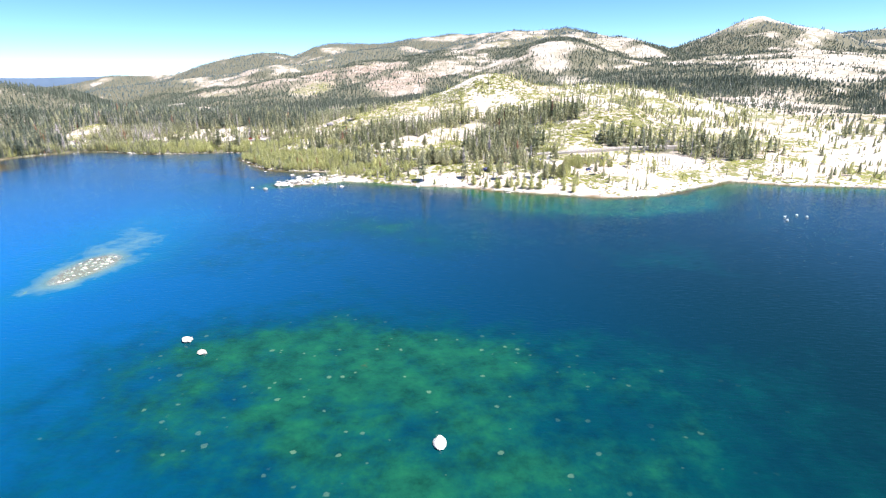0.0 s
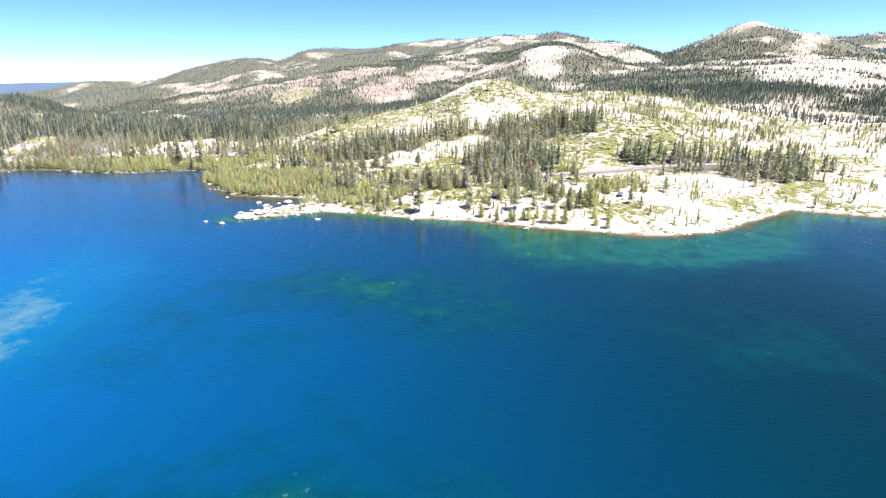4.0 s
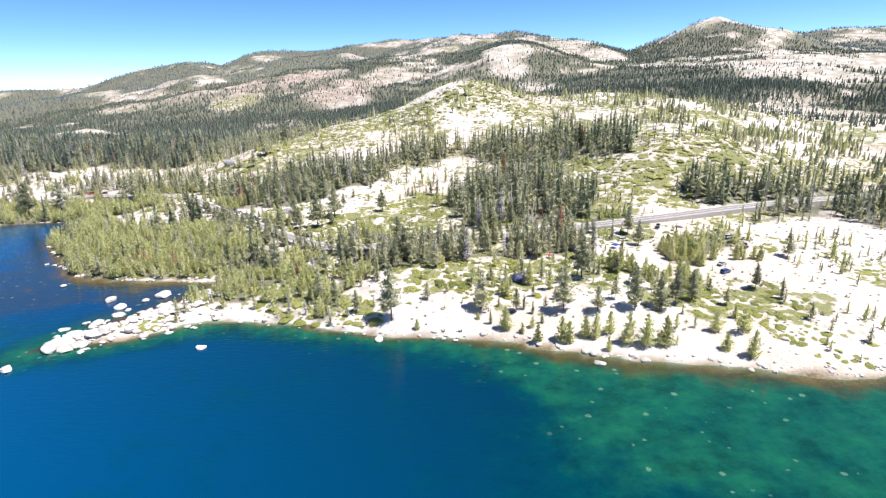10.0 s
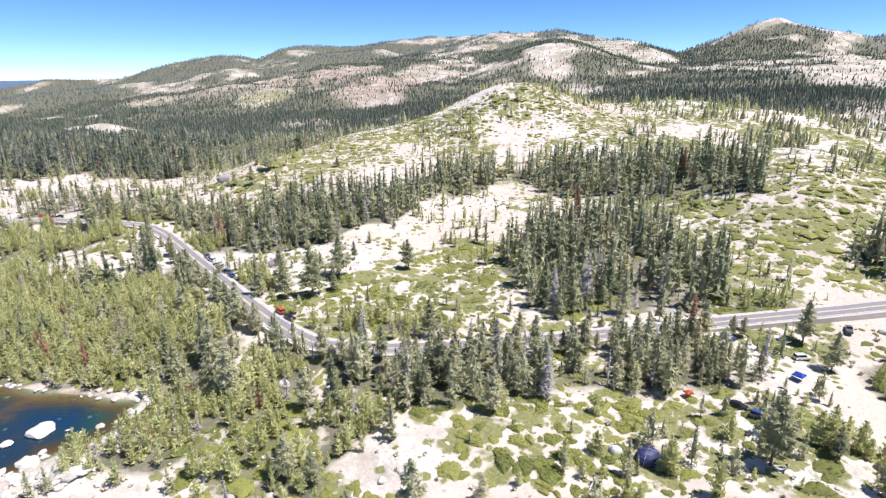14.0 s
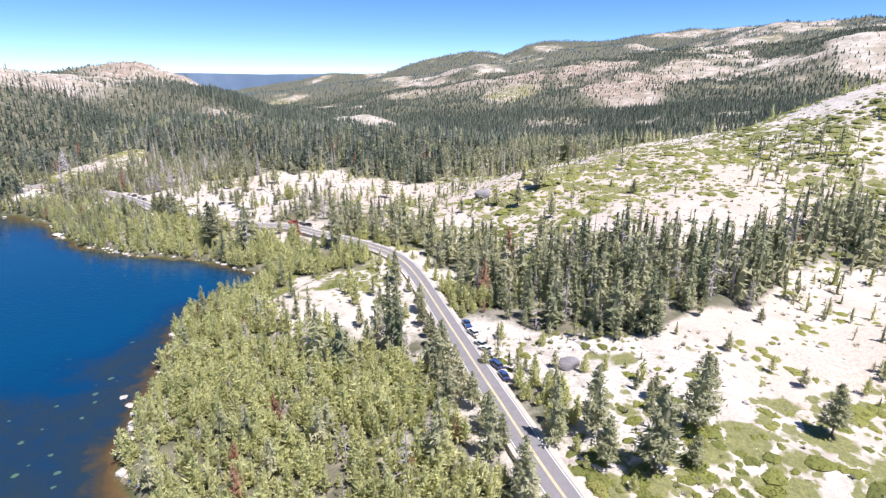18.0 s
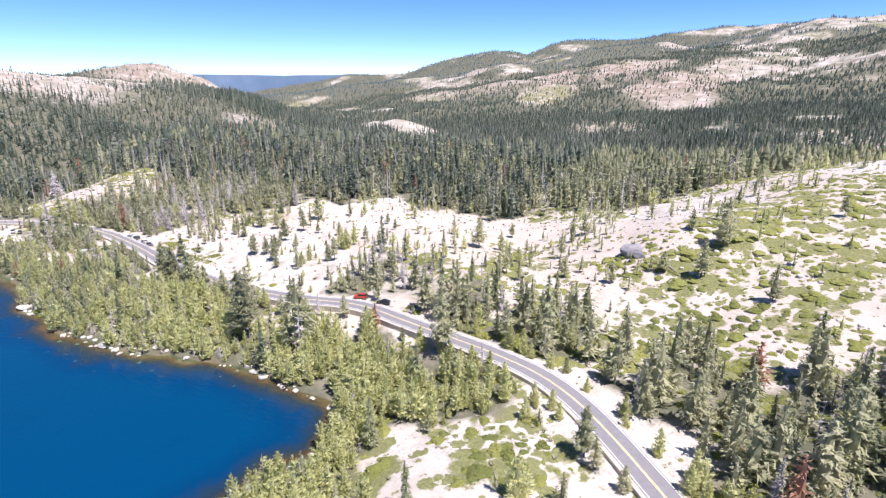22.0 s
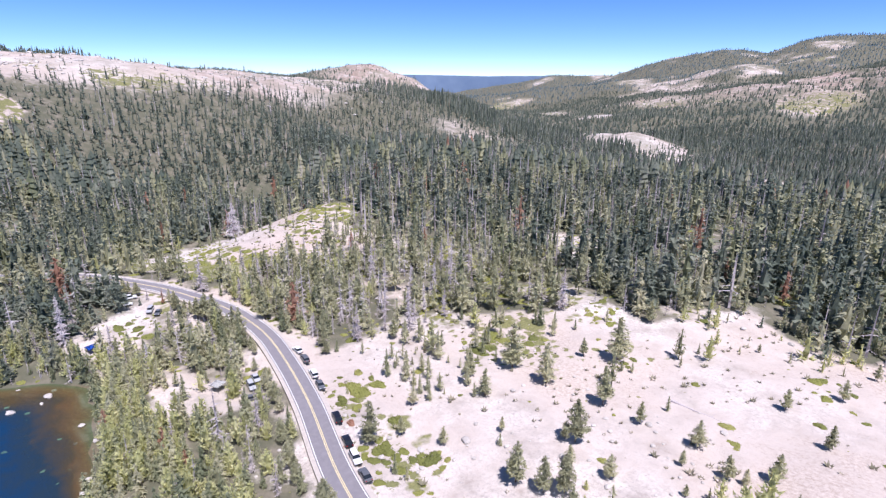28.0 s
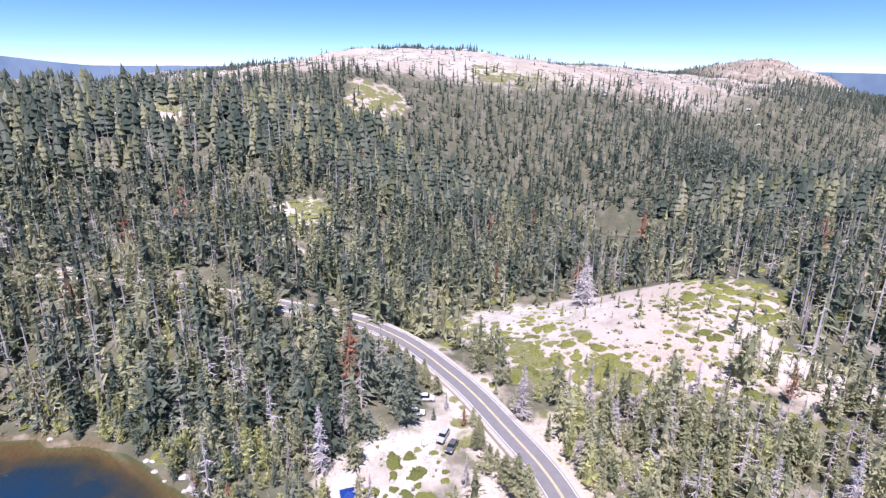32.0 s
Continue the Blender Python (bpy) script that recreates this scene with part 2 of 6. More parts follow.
# needles and leaves are thin: these are what they throw back and let through, together
NEEDLE = [(0.0, (0.25, 0.25, 0.15)), (0.35, (0.42, 0.42, 0.26)), (0.7, (0.55, 0.535, 0.345)), (1.0, (0.65, 0.61, 0.44))]
YOUNG = [(0.0, (0.4, 0.405, 0.19)), (0.4, (0.61, 0.61, 0.3)), (0.75, (0.7, 0.69, 0.37)), (1.0, (0.76, 0.72, 0.46))]
FIR = [(0.0, (0.17, 0.205, 0.125)), (0.3, (0.33, 0.35, 0.21)), (0.6, (0.48, 0.48, 0.3)), (1.0, (0.64, 0.595, 0.42))]
# dark green of the western firs, kept cool partly for haze over far hills
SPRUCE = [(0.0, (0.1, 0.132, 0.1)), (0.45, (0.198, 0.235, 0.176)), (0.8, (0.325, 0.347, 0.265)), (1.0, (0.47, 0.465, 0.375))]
# farthest ring only: distance haze mixed into the needle colour as blue
HAZE_BLUE = [(0.0, (0.15, 0.2, 0.2)), (0.5, (0.25, 0.32, 0.32)), (1.0, (0.39, 0.45, 0.43))]
DEADWOOD = [(0.0, (0.3, 0.26, 0.25)), (0.5, (0.45, 0.4, 0.395)), (1.0, (0.57, 0.52, 0.52))]
RUST = [(0.0, (0.26, 0.15, 0.1)), (0.5, (0.44, 0.24, 0.16)), (1.0, (0.56, 0.36, 0.25))]
BRUSH = [(0.0, (0.11, 0.125, 0.05)), (0.3, (0.2, 0.22, 0.06)), (0.65, (0.33, 0.34, 0.09)), (0.85, (0.4, 0.37, 0.14)), (1.0, (0.42, 0.33, 0.19))]
GRANITE = [(0.0, (0.27, 0.245, 0.215)), (0.4, (0.44, 0.405, 0.365)), (0.75, (0.57, 0.535, 0.49)), (1.0, (0.64, 0.61, 0.57))]
M_GROUND, M_WATER = ground_material(), water_material()
M_PINE, M_YOUNG, M_FIR = varied("pine_needles", NEEDLE, leafy=0.52), varied("young_pine_needles", YOUNG, leafy=0.52), varied("fir_needles", FIR, leafy=0.52)
M_DEAD, M_RUST = varied("weathered_wood", DEADWOOD), varied("rust_needles", RUST, leafy=0.52)
M_BARK = varied("bark", [(0.0, (0.08, 0.055, 0.04)), (0.6, (0.18, 0.13, 0.1)), (1.0, (0.28, 0.22, 0.18))], scale=3)
M_BRUSH = varied("manzanita_leaves", BRUSH, scale=2.6, bump=0.8, gain=0.5, leafy=0.4)
M_ROCK = varied("granite", GRANITE, 0.9, 0.9, None, 0.6, 0.4)
M_PINE_S, M_YOUNG_S, M_FIR_S = varied("pine_wood", NEEDLE, attr="tone", leafy=0.52), varied("young_pine_wood", YOUNG, attr="tone", leafy=0.52), varied("fir_wood", FIR, attr="tone", leafy=0.52)
M_DEAD_S, M_RUST_S, M_BRUSH_S = varied("dead_wood", DEADWOOD, attr="tone"), varied("rust_wood", RUST, attr="tone", leafy=0.52), varied("brush_wood", BRUSH, scale=3.2, attr="tone", bump=1.0, gain=0.42, leafy=0.4)
M_FAR_S, M_CREST_S = varied("far_conifers", SPRUCE, attr="tone", leafy=0.52), varied("hazed_conifers", HAZE_BLUE, attr="tone", leafy=0.52)
M_ROCK_S = varied("granite_stones", GRANITE, 0.9, 0.9, "tone", 0.6, 0.4)
M_ASPHALT = varied("asphalt", [(0.0, (0.16, 0.15, 0.16)), (0.5, (0.21, 0.195, 0.205)), (1.0, (0.27, 0.25, 0.26))], 0.85, 0.7, gain=0.1)
M_GRAVEL = varied("gravel", [(0.0, (0.3, 0.26, 0.22)), (0.5, (0.45, 0.4, 0.35)), (1.0, (0.57, 0.52, 0.46))], 0.95, 1.2, gain=0.2)
M_LINE = varied("road_paint", [(0.0, (0.62, 0.61, 0.58)), (1.0, (0.8, 0.8, 0.77))], 0.7, 1.5, gain=0.2)
M_YELLOW = varied("yellow_road_paint", [(0.0, (0.62, 0.5, 0.25)), (1.0, (0.75, 0.65, 0.4))], 0.7, 1.5, gain=0.2)


def plain(name, col, rough=0.5, metal=0.0, bump=0.0):
    m, n, l, b = material(name, rough)
    g = tex_noise(n, l, 2.5, 5, position(n))
    l.new(blend(n, l, g, tuple(c * 0.8 for c in col), tuple(min(1, c * 1.15) for c in col)), b.inputs["Base Color"])
    b.inputs["Metallic"].default_value = metal
    if bump:
        bumped(n, l, b, g, bump, 0.05)
    return m


# ---- the lie of the land ----
LAKE = [(-487, 365), (-480, 391), (-450, 424), (-435, 444), (-405, 437), (-384, 432), (-365, 422), (-331, 416), (-309, 415), (-273, 424),
        (-242, 424), (-221, 420), (-214, 404), (-222, 385), (-207, 362), (-190, 340), (-174, 318), (-160, 311), (-136, 303), (-118, 300),
        (-94, 297), (-96, 281), (-112, 262), (-134, 237), (-104, 245), (-82, 254), (-55, 247), (-20, 236), (5, 231), (24, 228), (40, 219),
        (61, 211), (81, 206), (100, 199), (121, 196), (150, 201)] + \
       [(190, 230), (221, 254), (240, 245), (262, 236), (322, 227), (430, 205), (600, 120), (700, -80), (620, -420), (300, -700),
        (-300, -720), (-560, -420), (-600, -100), (-520, 120), (-440, 250), (-432, 318)]
ROAD = [(260, 352), (200, 340), (150, 331), (110, 325), (62, 320), (13, 313), (-22, 308), (-43, 309), (-57, 317), (-77, 338), (-97, 362), (-117, 386), (-149, 423),
        (-166, 438), (-185, 446), (-219, 456), (-240, 461), (-265, 459), (-297, 460), (-322, 464), (-347, 470), (-375, 480), (-400, 487), (-422, 491), (-445, 490),
        (-465, 484), (-487, 476), (-510, 464), (-525, 447), (-533, 420), (-538, 388), (-541, 350), (-549, 300), (-560, 250)]


def signed_distance(x, y, poly, closed=True):
    """Metres to a polygon's edge, negative inside."""
    d, inside = np.full(np.shape(x), 1e18), np.zeros(np.shape(x), bool)
    for (ax, ay), (bx, by) in zip(poly, poly[1:] + poly[:1] if closed else poly[1:]):
        ex, ey = bx - ax, by - ay
        t = np.clip(((x - ax) * ex + (y - ay) * ey) / (ex * ex + ey * ey), 0, 1)
        d = np.minimum(d, (x - ax - t * ex) ** 2 + (y - ay - t * ey) ** 2)
        if closed and ey:
            inside ^= ((ay > y) != (by > y)) & (x < ex * (y - ay) / ey + ax)
    return np.where(inside, -1, 1) * np.sqrt(d)


def value_noise(x, y, size, seed):
    u, v = np.asarray(x) / size, np.asarray(y) / size
    i, j = np.floor(u).astype(np.int64), np.floor(v).astype(np.int64)
    u, v = u - i, v - j
    u, v = u * u * (3 - 2 * u), v * v * (3 - 2 * v)

    def lattice(a, b):
        h = (a * 374761393 + b * 668265263 + seed * 974634777) & 0xFFFFFFFF
        h = ((h ^ (h >> 13)) * 1274126177) & 0xFFFFFFFF
        return ((h ^ (h >> 16)) & 0xFFFF) / 65535.0

    return (lattice(i, j) * (1 - u) + lattice(i + 1, j) * u) * (1 - v) + (lattice(i, j + 1) * (1 - u) + lattice(i + 1, j + 1) * u) * v


def fbm(x, y, size, seed, octaves=4):
    return sum((value_noise(x, y, size / 2.03 ** k, seed + k) - 0.5) * 0.5 ** k for k in range(octaves))


HILLS = []


def hill(x, y, spread, rise):
    HILLS.append((x, y, spread, rise))


hill(-1250, 350, 600, 59.2)
hill(150, 3150, 600, 308.3)
hill(1900, 3500, 600, 346.2)
hill(-2650, 1400, 600, 115.1)
hill(-1250, 3850, 600, 236.1)
hill(-400, 1400, 300, -38.5)
hill(210, 690, 150, 53.9)
hill(-400, 2200, 300, 103.2)
hill(-1340, -10, 220, -12.1)
hill(420, 2240, 220, 115.8)
hill(-1040, 610, 130, 25.2)
hill(-160, 3950, 220, 140)
hill(1560, 2960, 130, 104.4)
hill(-810, 2810, 220, 52.5)
hill(-450, 470, 150, -21.2)
hill(-60, 610, 80, 22.9)
hill(80, 1280, 130, -23.6)
hill(-670, 910, 150, -31.5)
hill(-1960, 1710, 130, 61.3)
hill(-720, 430, 80, 16.2)
hill(30, 2540, 130, 19.8)
hill(-1620, 930, 220, 20.6)
hill(-2300, 2800, 600, -29.1)
hill(1420, 3480, 130, -62.3)
hill(-120, 910, 150, -8.6)
hill(-2350, 4050, 220, 82.6)
hill(-1700, -180, 130, -12.2)
hill(-890, 470, 150, 30.1)
hill(-1340, 610, 130, 24.1)
hill(-1000, 1000, 130, 27.7)
hill(-4260, -690, 220, 29.8)
hill(40, 630, 45, 19.6)
hill(-590, 3800, 130, 44.1)
hill(130, 3660, 130, 46)
hill(2120, 3290, 130, -63.3)
hill(-1300, 300, 130, 12.5)
hill(550, 3240, 130, 35.2)
hill(-660, 550, 80, -65.9)
hill(-4110, -1310, 130, -61.4)
hill(-540, 3120, 130, 26.1)
hill(1590, 3690, 130, -65.1)
hill(1280, 3150, 130, -38.5)
hill(1200, 2200, 300, 71.1)
hill(-2050, 1480, 130, -31)
hill(-2580, 1710, 130, -32.5)
hill(-1220, 810, 130, 12.1)
hill(2710, 3400, 130, 100.3)
hill(-240, 3300, 130, -46.5)
hill(190, 2970, 130, -47.7)
hill(-1240, 3810, 130, -67.6)
hill(160, 430, 45, 27.9)
hill(-790, 1540, 130, -48.6)
hill(-3800, -550, 220, 35.3)
hill(-3130, -850, 130, -26.9)
hill(-3480, 3410, 130, -47)
hill(-2060, 2090, 130, -28.1)
hill(-230, 2960, 130, -30.4)
hill(-300, 670, 80, 19.6)
hill(-3130, 3090, 130, -35.3)
hill(0, 790, 80, 10.5)
hill(2040, 3760, 130, 52.7)
hill(2230, 3550, 130, -52.4)
hill(1970, 3050, 130, -49.9)
hill(-2960, 3710, 220, 25)
hill(-3780, -1160, 130, -29.7)
hill(-4460, -1400, 130, -53.8)
hill(-1750, 1810, 130, -13.2)
hill(-2780, 1530, 130, -15.2)
hill(-1270, 2750, 130, -66.8)
hill(-600, 350, 45, -28.8)
hill(-660, 250, 80, 20.3)
hill(-1160, 360, 130, 11.7)
hill(-780, 800, 150, 22.8)
hill(-720, 790, 80, -51.5)
hill(-690, 2590, 130, 22.7)
hill(2180, 2850, 130, 42.1)
hill(1800, 3200, 130, 36.6)
hill(2510, 3550, 130, 39.6)
hill(-1500, 2400, 130, -58.9)
hill(-110, 1360, 130, -10.7)
hill(-680, 1210, 130, -9.2)
hill(-3330, -580, 130, 22.6)
hill(-10, 3410, 130, -23.1)
hill(800, 1600, 300, 44.3)
hill(-120, 390, 45, -4.5)
hill(-1020, 3120, 130, 27.1)
hill(-740, 3240, 130, -20.1)
hill(-1340, 1110, 130, 8.6)
hill(-520, 590, 45, 15.5)
hill(-4380, -1010, 130, 23.2)
hill(1110, 3380, 130, -27.5)
hill(1550, 3330, 130, -25.3)
hill(-1680, 3630, 130, -21.6)
hill(-40, 2390, 130, 17.8)
hill(-2050, 2490, 130, -43.2)
hill(-1450, 190, 130, 8.3)
hill(-210, 1900, 130, 33.7)
hill(250, 3230, 130, -13.1)
hill(-1080, 1480, 130, -24.2)
hill(650, 360, 150, 43.2)
hill(-550, 360, 30, 3.5)
hill(-640, 480, 80, -8.9)
hill(-10, 360, 30, -4.6)
hill(200, 400, 45, 5.3)
hill(-250, 480, 30, 2.9)
hill(-560, 360, 45, 7.5)
hill(-190, 510, 30, -3.2)
hill(-80, 560, 45, 2.3)
hill(-70, 330, 30, 2.8)
hill(20, 330, 30, -2.3)
hill(-640, 360, 30, -3)
hill(-220, 420, 30, 2)
hill(20, 240, 30, 3.6)
hill(-220, 570, 30, -3.5)
hill(-280, 540, 30, 1)
hill(-460, 450, 30, 3.1)
hill(-130, 360, 30, -2.6)
hill(-70, 420, 30, 2.7)
hill(-520, 450, 30, -2.4)
hill(-160, 540, 30, 3.7)
hill(-550, 390, 30, 3.4)
hill(-250, 510, 30, 2.8)
hill(-190, 420, 30, 2.6)
hill(-160, 480, 30, -4.4)
hill(-520, 360, 45, 5.5)
hill(110, 360, 30, 3.1)
hill(140, 420, 30, -3.3)
hill(110, 330, 30, -1.6)
hill(-400, 510, 30, -1.5)
hill(-220, 450, 30, 2.4)
hill(53, 662, 42, 15)        # red knoll
hill(-660, 745, 75, 20)
hill(-420, 650, 70, -9)
hill(-250, 660, 75, -17)
hill(-290, 590, 30, -4)
hill(-495, 515, 30, 4)
hill(-180, 462, 22, 4)
hill(-150, 545, 25, 4)
# a crest that stands out against the sky
hill(-1975, 1690, 130, 8)
# far ridges to the north: crest lines that fall away to both sides
RIDGES = []


def ridge(slope, broad, *crest):
    RIDGES.append((slope, broad, crest))


ridge(0.30, 60, (-4300, 3000, 40), (-3200, 3700, 52), (-1950, 3980, 110), (-1505, 3947, 247), (-1300, 4010, 205), (-991, 4062, 287), (-600, 4130, 300), (-49, 4196, 352), (330, 3950, 330))
ridge(0.30, 90, (330, 3950, 330), (300, 3330, 318), (560, 3330, 318), (680, 2669, 231), (900, 2400, 150), (1060, 2100, 95))
ridge(0.34, 50, (520, 2900, 262), (365, 2208, 192), (300, 1950, 95), (230, 1650, 5))      # white dome and its foot
ridge(0.22, 80, (-2100, 2350, -20), (-1438, 2766, 62), (-1000, 3000, 130), (-700, 3300, 190), (-450, 3700, 250))
ridge(0.17, 120, (-780, 2000, 15), (-660, 2120, 62), (-380, 2549, 131), (-60, 2800, 185), (250, 3150, 260))   # red spur
ridge(0.16, 60, (-330, 2350, 100), (-287, 1508, -28))
ridge(0.24, 50, (60, 2250, 110), (120, 1750, 0))
ridge(0.2, 40, (-800, 880, 45), (-690, 960, 31), (-645, 1100, 12), (-538, 1150, -12), (-440, 1200, -42))    # pale spur in the valley
ridge(0.36, 45, (1366, 2612, 298), (1440, 2632, 288))                                        # bald peak
ridge(0.1, 150, (820, 2750, 150), (1366, 2620, 175), (1900, 2900, 180), (2700, 3000, 200))
ridge(0.07, 120, (1000, 1450, 40), (1110, 1870, 72), (1650, 2000, 95))                      # white slabs
ridge(0.07, 150, (560, 1000, 35), (760, 1650, 55), (900, 2400, 135))
ridge(0.25, 120, (2250, 3350, 285), (2800, 3100, 300))


def far_land(x, y):
    total = np.exp(np.full(np.shape(x), -46.0) / 9)
    for slope, broad, crest in RIDGES:
        best = np.full(np.shape(x), -300.0)
        for (ax, ay, az), (bx, by, bz) in zip(crest, crest[1:]):
            ex, ey = bx - ax, by - ay
            t = np.clip(((x - ax) * ex + (y - ay) * ey) / (ex * ex + ey * ey), 0, 1)
            d = np.hypot(x - ax - t * ex, y - ay - t * ey)
            best = np.maximum(best, az + (bz - az) * t - slope * (np.sqrt(d * d + broad * broad) - broad))
        total = total + np.exp(np.clip(best, -300, 400) / 9)
    return 9 * np.log(total)


SHOALS = []


def shoal(x, y, sx, sy, top):
    SHOALS.append((x, y, sx, sy, top))


shoal(-155, 46, 13, 30, 10.4)     # rocky reef
shoal(-165, 105, 40, 35, 5.0)
shoal(-20, -26, 45, 14, 6.0)      # green bank below the start of the flight
shoal(35, -66, 85, 36, 8.0)
shoal(-219, 305, 30, 12, 8.5)
shoal(-160, 250, 45, 25, 2.5)
shoal(-160, 302, 26, 18, 6.5)
shoal(-192, 318, 24, 16, 3.5)
shoal(-215, 338, 20, 12, 4.0)
shoal(-176, 296, 20, 10, 2.5)
shoal(-128, 288, 24, 12, 3.5)
shoal(-205, 358, 16, 14, 4.5)
shoal(90, 176, 62, 24, 8)
shoal(120, 165, 45, 25, 2.5)
shoal(30, 105, 60, 28, 4.0)
shoal(-40, 118, 24, 14, 3.2)


def smooth(a, b, v):
    t = np.clip((v - a) / (b - a), 0, 1)
    return t * t * (3 - 2 * t)


def height(x, y):
    """The ground's height, rough with granite ledges; below zero in the lake."""
    x, y = np.asarray(x, float), np.asarray(y, float)
    d = signed_distance(x, y, LAKE) + fbm(x, y, 16, 5, 3) * 5
    land = np.maximum(d, 0)
    h, rise = 6 * (1 - np.exp(-land / 40)), 1 - np.exp(-land / 60)
    for a, b, s, v in HILLS:
        h = h + rise * v * np.exp(-((x - a) ** 2 + (y - b) ** 2) / (2 * s * s))
    far = np.hypot(x + 150, y - 350)
    north = smooth(-120, 200, 0.618 * (x + 500) + 0.786 * (y - 900)) * smooth(820, 1150, y)
    m = north > 0
    if m.any():
        h[m] = h[m] * (1 - north[m]) + far_land(x[m], y[m]) * north[m]
    h = np.where(d < 250, np.maximum(h, 0.25 * np.minimum(land, 4)), h)
    rough = fbm(x, y, 34, 11, 5) * 3.2 + fbm(x, y, 260, 23, 4) * smooth(500, 1600, far) * (42 - 14 * north) + fbm(x, y, 90, 29, 4) * smooth(350, 900, far) * 11
    road = np.full(x.shape, 99.0)
    near = (x > -620) & (x < 320) & (y > 260) & (y < 540)
    if near.any():
        road[near] = np.abs(signed_distance(x[near], y[near], ROAD, False))
    h = h + rough * smooth(2, 26, land) * smooth(4, 22, road)
    bed = np.minimum(-d * (0.21 + 0.32 * smooth(45, -15, x) * smooth(300, 255, y) + 0.4 * smooth(-140, -200, x) * smooth(270, 310, y) * smooth(-415, -365, x)), 11 + fbm(x, y, 60, 41, 3) * 5)
    for a, b, sx, sy, top in SHOALS:
        raised = bed - top * np.exp(-((x - a) / sx) ** 2 / 2 - ((y - b) / sy) ** 2 / 2)
        bed = np.maximum(raised, np.minimum(bed, 0.3 if top > 9 else 3.3))
    bed = np.maximum(bed, 0.35) * smooth(0, 4, -d)
    return np.where(d > 0, h + 0.02, -bed - 0.02)


# ---- woods: where trees stand, and how thickly ----
def stand(poly, x, y, soft=10):
    return smooth(soft, -soft, signed_distance(x, y, poly) + fbm(x, y, 24, 61, 4) * 17)


BIG_WOOD = [(-1500, 60), (-700, 120), (-560, 160), (-437, 318), (-430, 300), (-478, 364), (-486, 395), (-452, 428), (-470, 470), (-520, 470), (-545, 500),
            (-545, 545), (-510, 585), (-455, 572), (-400, 604), (-341, 588), (-301, 600), (-266, 600), (-224, 598), (-160, 610), (-110, 690), (-60, 830),
            (60, 980), (-200, 1300), (-900, 1500), (-1500, 1100)]
STANDS = [
    ([(12, 335), (74, 326), (92, 361), (92, 390), (77, 415), (31, 423), (10, 390)], 1.0, "fir"),
    ([(-134, 423), (-73, 395), (-35, 435), (11, 488), (58, 465), (126, 413), (140, 440), (119, 485), (63, 505), (8, 512), (-55, 470), (-94, 462)], 0.95, "fir"),
    ([(138, 338), (200, 312), (260, 300), (300, 330), (240, 362), (150, 360)], 0.85, "fir"),
    ([(-62, 306), (-31, 284), (27, 288), (68, 292), (72, 312), (33, 309), (-23, 303)], 0.85, "pine"),
    ([(60, 322), (110, 330), (105, 345), (70, 335)], 0.6, "young"),
    ([(-52, 322), (-20, 316), (12, 320), (-10, 334), (-45, 336)], 0.6, "young"),
    ([(-92, 268), (-63, 251), (-43, 249), (-34, 263), (-28, 282), (-50, 304), (-88, 299)], 0.85, "young"),
    ([(-172, 315), (-150, 318), (-135, 304), (-99, 299), (-72, 318), (-100, 352), (-132, 374), (-166, 375), (-190, 396), (-216, 405), (-218, 378), (-192, 338)], 1.0, "young"),
    ([(109, 297), (132, 295), (111, 273), (96, 277)], 0.9, "young"),
    ([(-160, 448), (-143, 433), (-120, 402), (-93, 410), (-80, 455), (-104, 465), (-139, 462)], 0.7, "pine"),
    ([(-445, 446), (-415, 441), (-388, 432), (-311, 418), (-267, 428), (-219, 424), (-205, 408), (-190, 420), (-168, 430), (-192, 438), (-225, 449), (-268, 452), (-319, 458), (-366, 470), (-405, 480), (-432, 442)], 1.0, "young"),
    ([(-250, 483), (-240, 466), (-186, 464), (-178, 455), (-150, 452), (-190, 487), (-230, 505), (-252, 507)], 0.75, "pine"),
    ([(-440, 496), (-395, 497), (-392, 518), (-350, 572), (-341, 590), (-400, 606), (-449, 572), (-472, 543), (-478, 505), (-520, 475), (-470, 482)], 0.8, "pine"),
    ([(-62, 306), (-85, 300), (-150, 375), (-128, 392), (-100, 355)], 0.85, "pine"),
    ([(-147, 428), (-140, 433), (-117, 405), (-122, 401)], 1.0, "young"),
    ([(-91, 366), (-84, 371), (-58, 339), (-64, 333)], 0.8, "young"),
    ([(-262, 467), (-215, 464), (-175, 454), (-165, 460), (-200, 478), (-255, 484)], 0.75, "pine"),
    ([(-45, 301), (-20, 295), (20, 300), (78, 307), (78, 317), (15, 310), (-22, 305)], 0.95, "pine"),
    ([(-474, 466), (-452, 462), (-438, 486), (-462, 483), (-488, 470)], 0.7, "pine"),
    ([(-446, 448), (-418, 440), (-385, 448), (-385, 474), (-415, 486), (-440, 484), (-452, 470)], 0.9, "pine"),
    ([(-210, 378), (-190, 396), (-205, 425), (-222, 424)], 0.8, "young"),
]
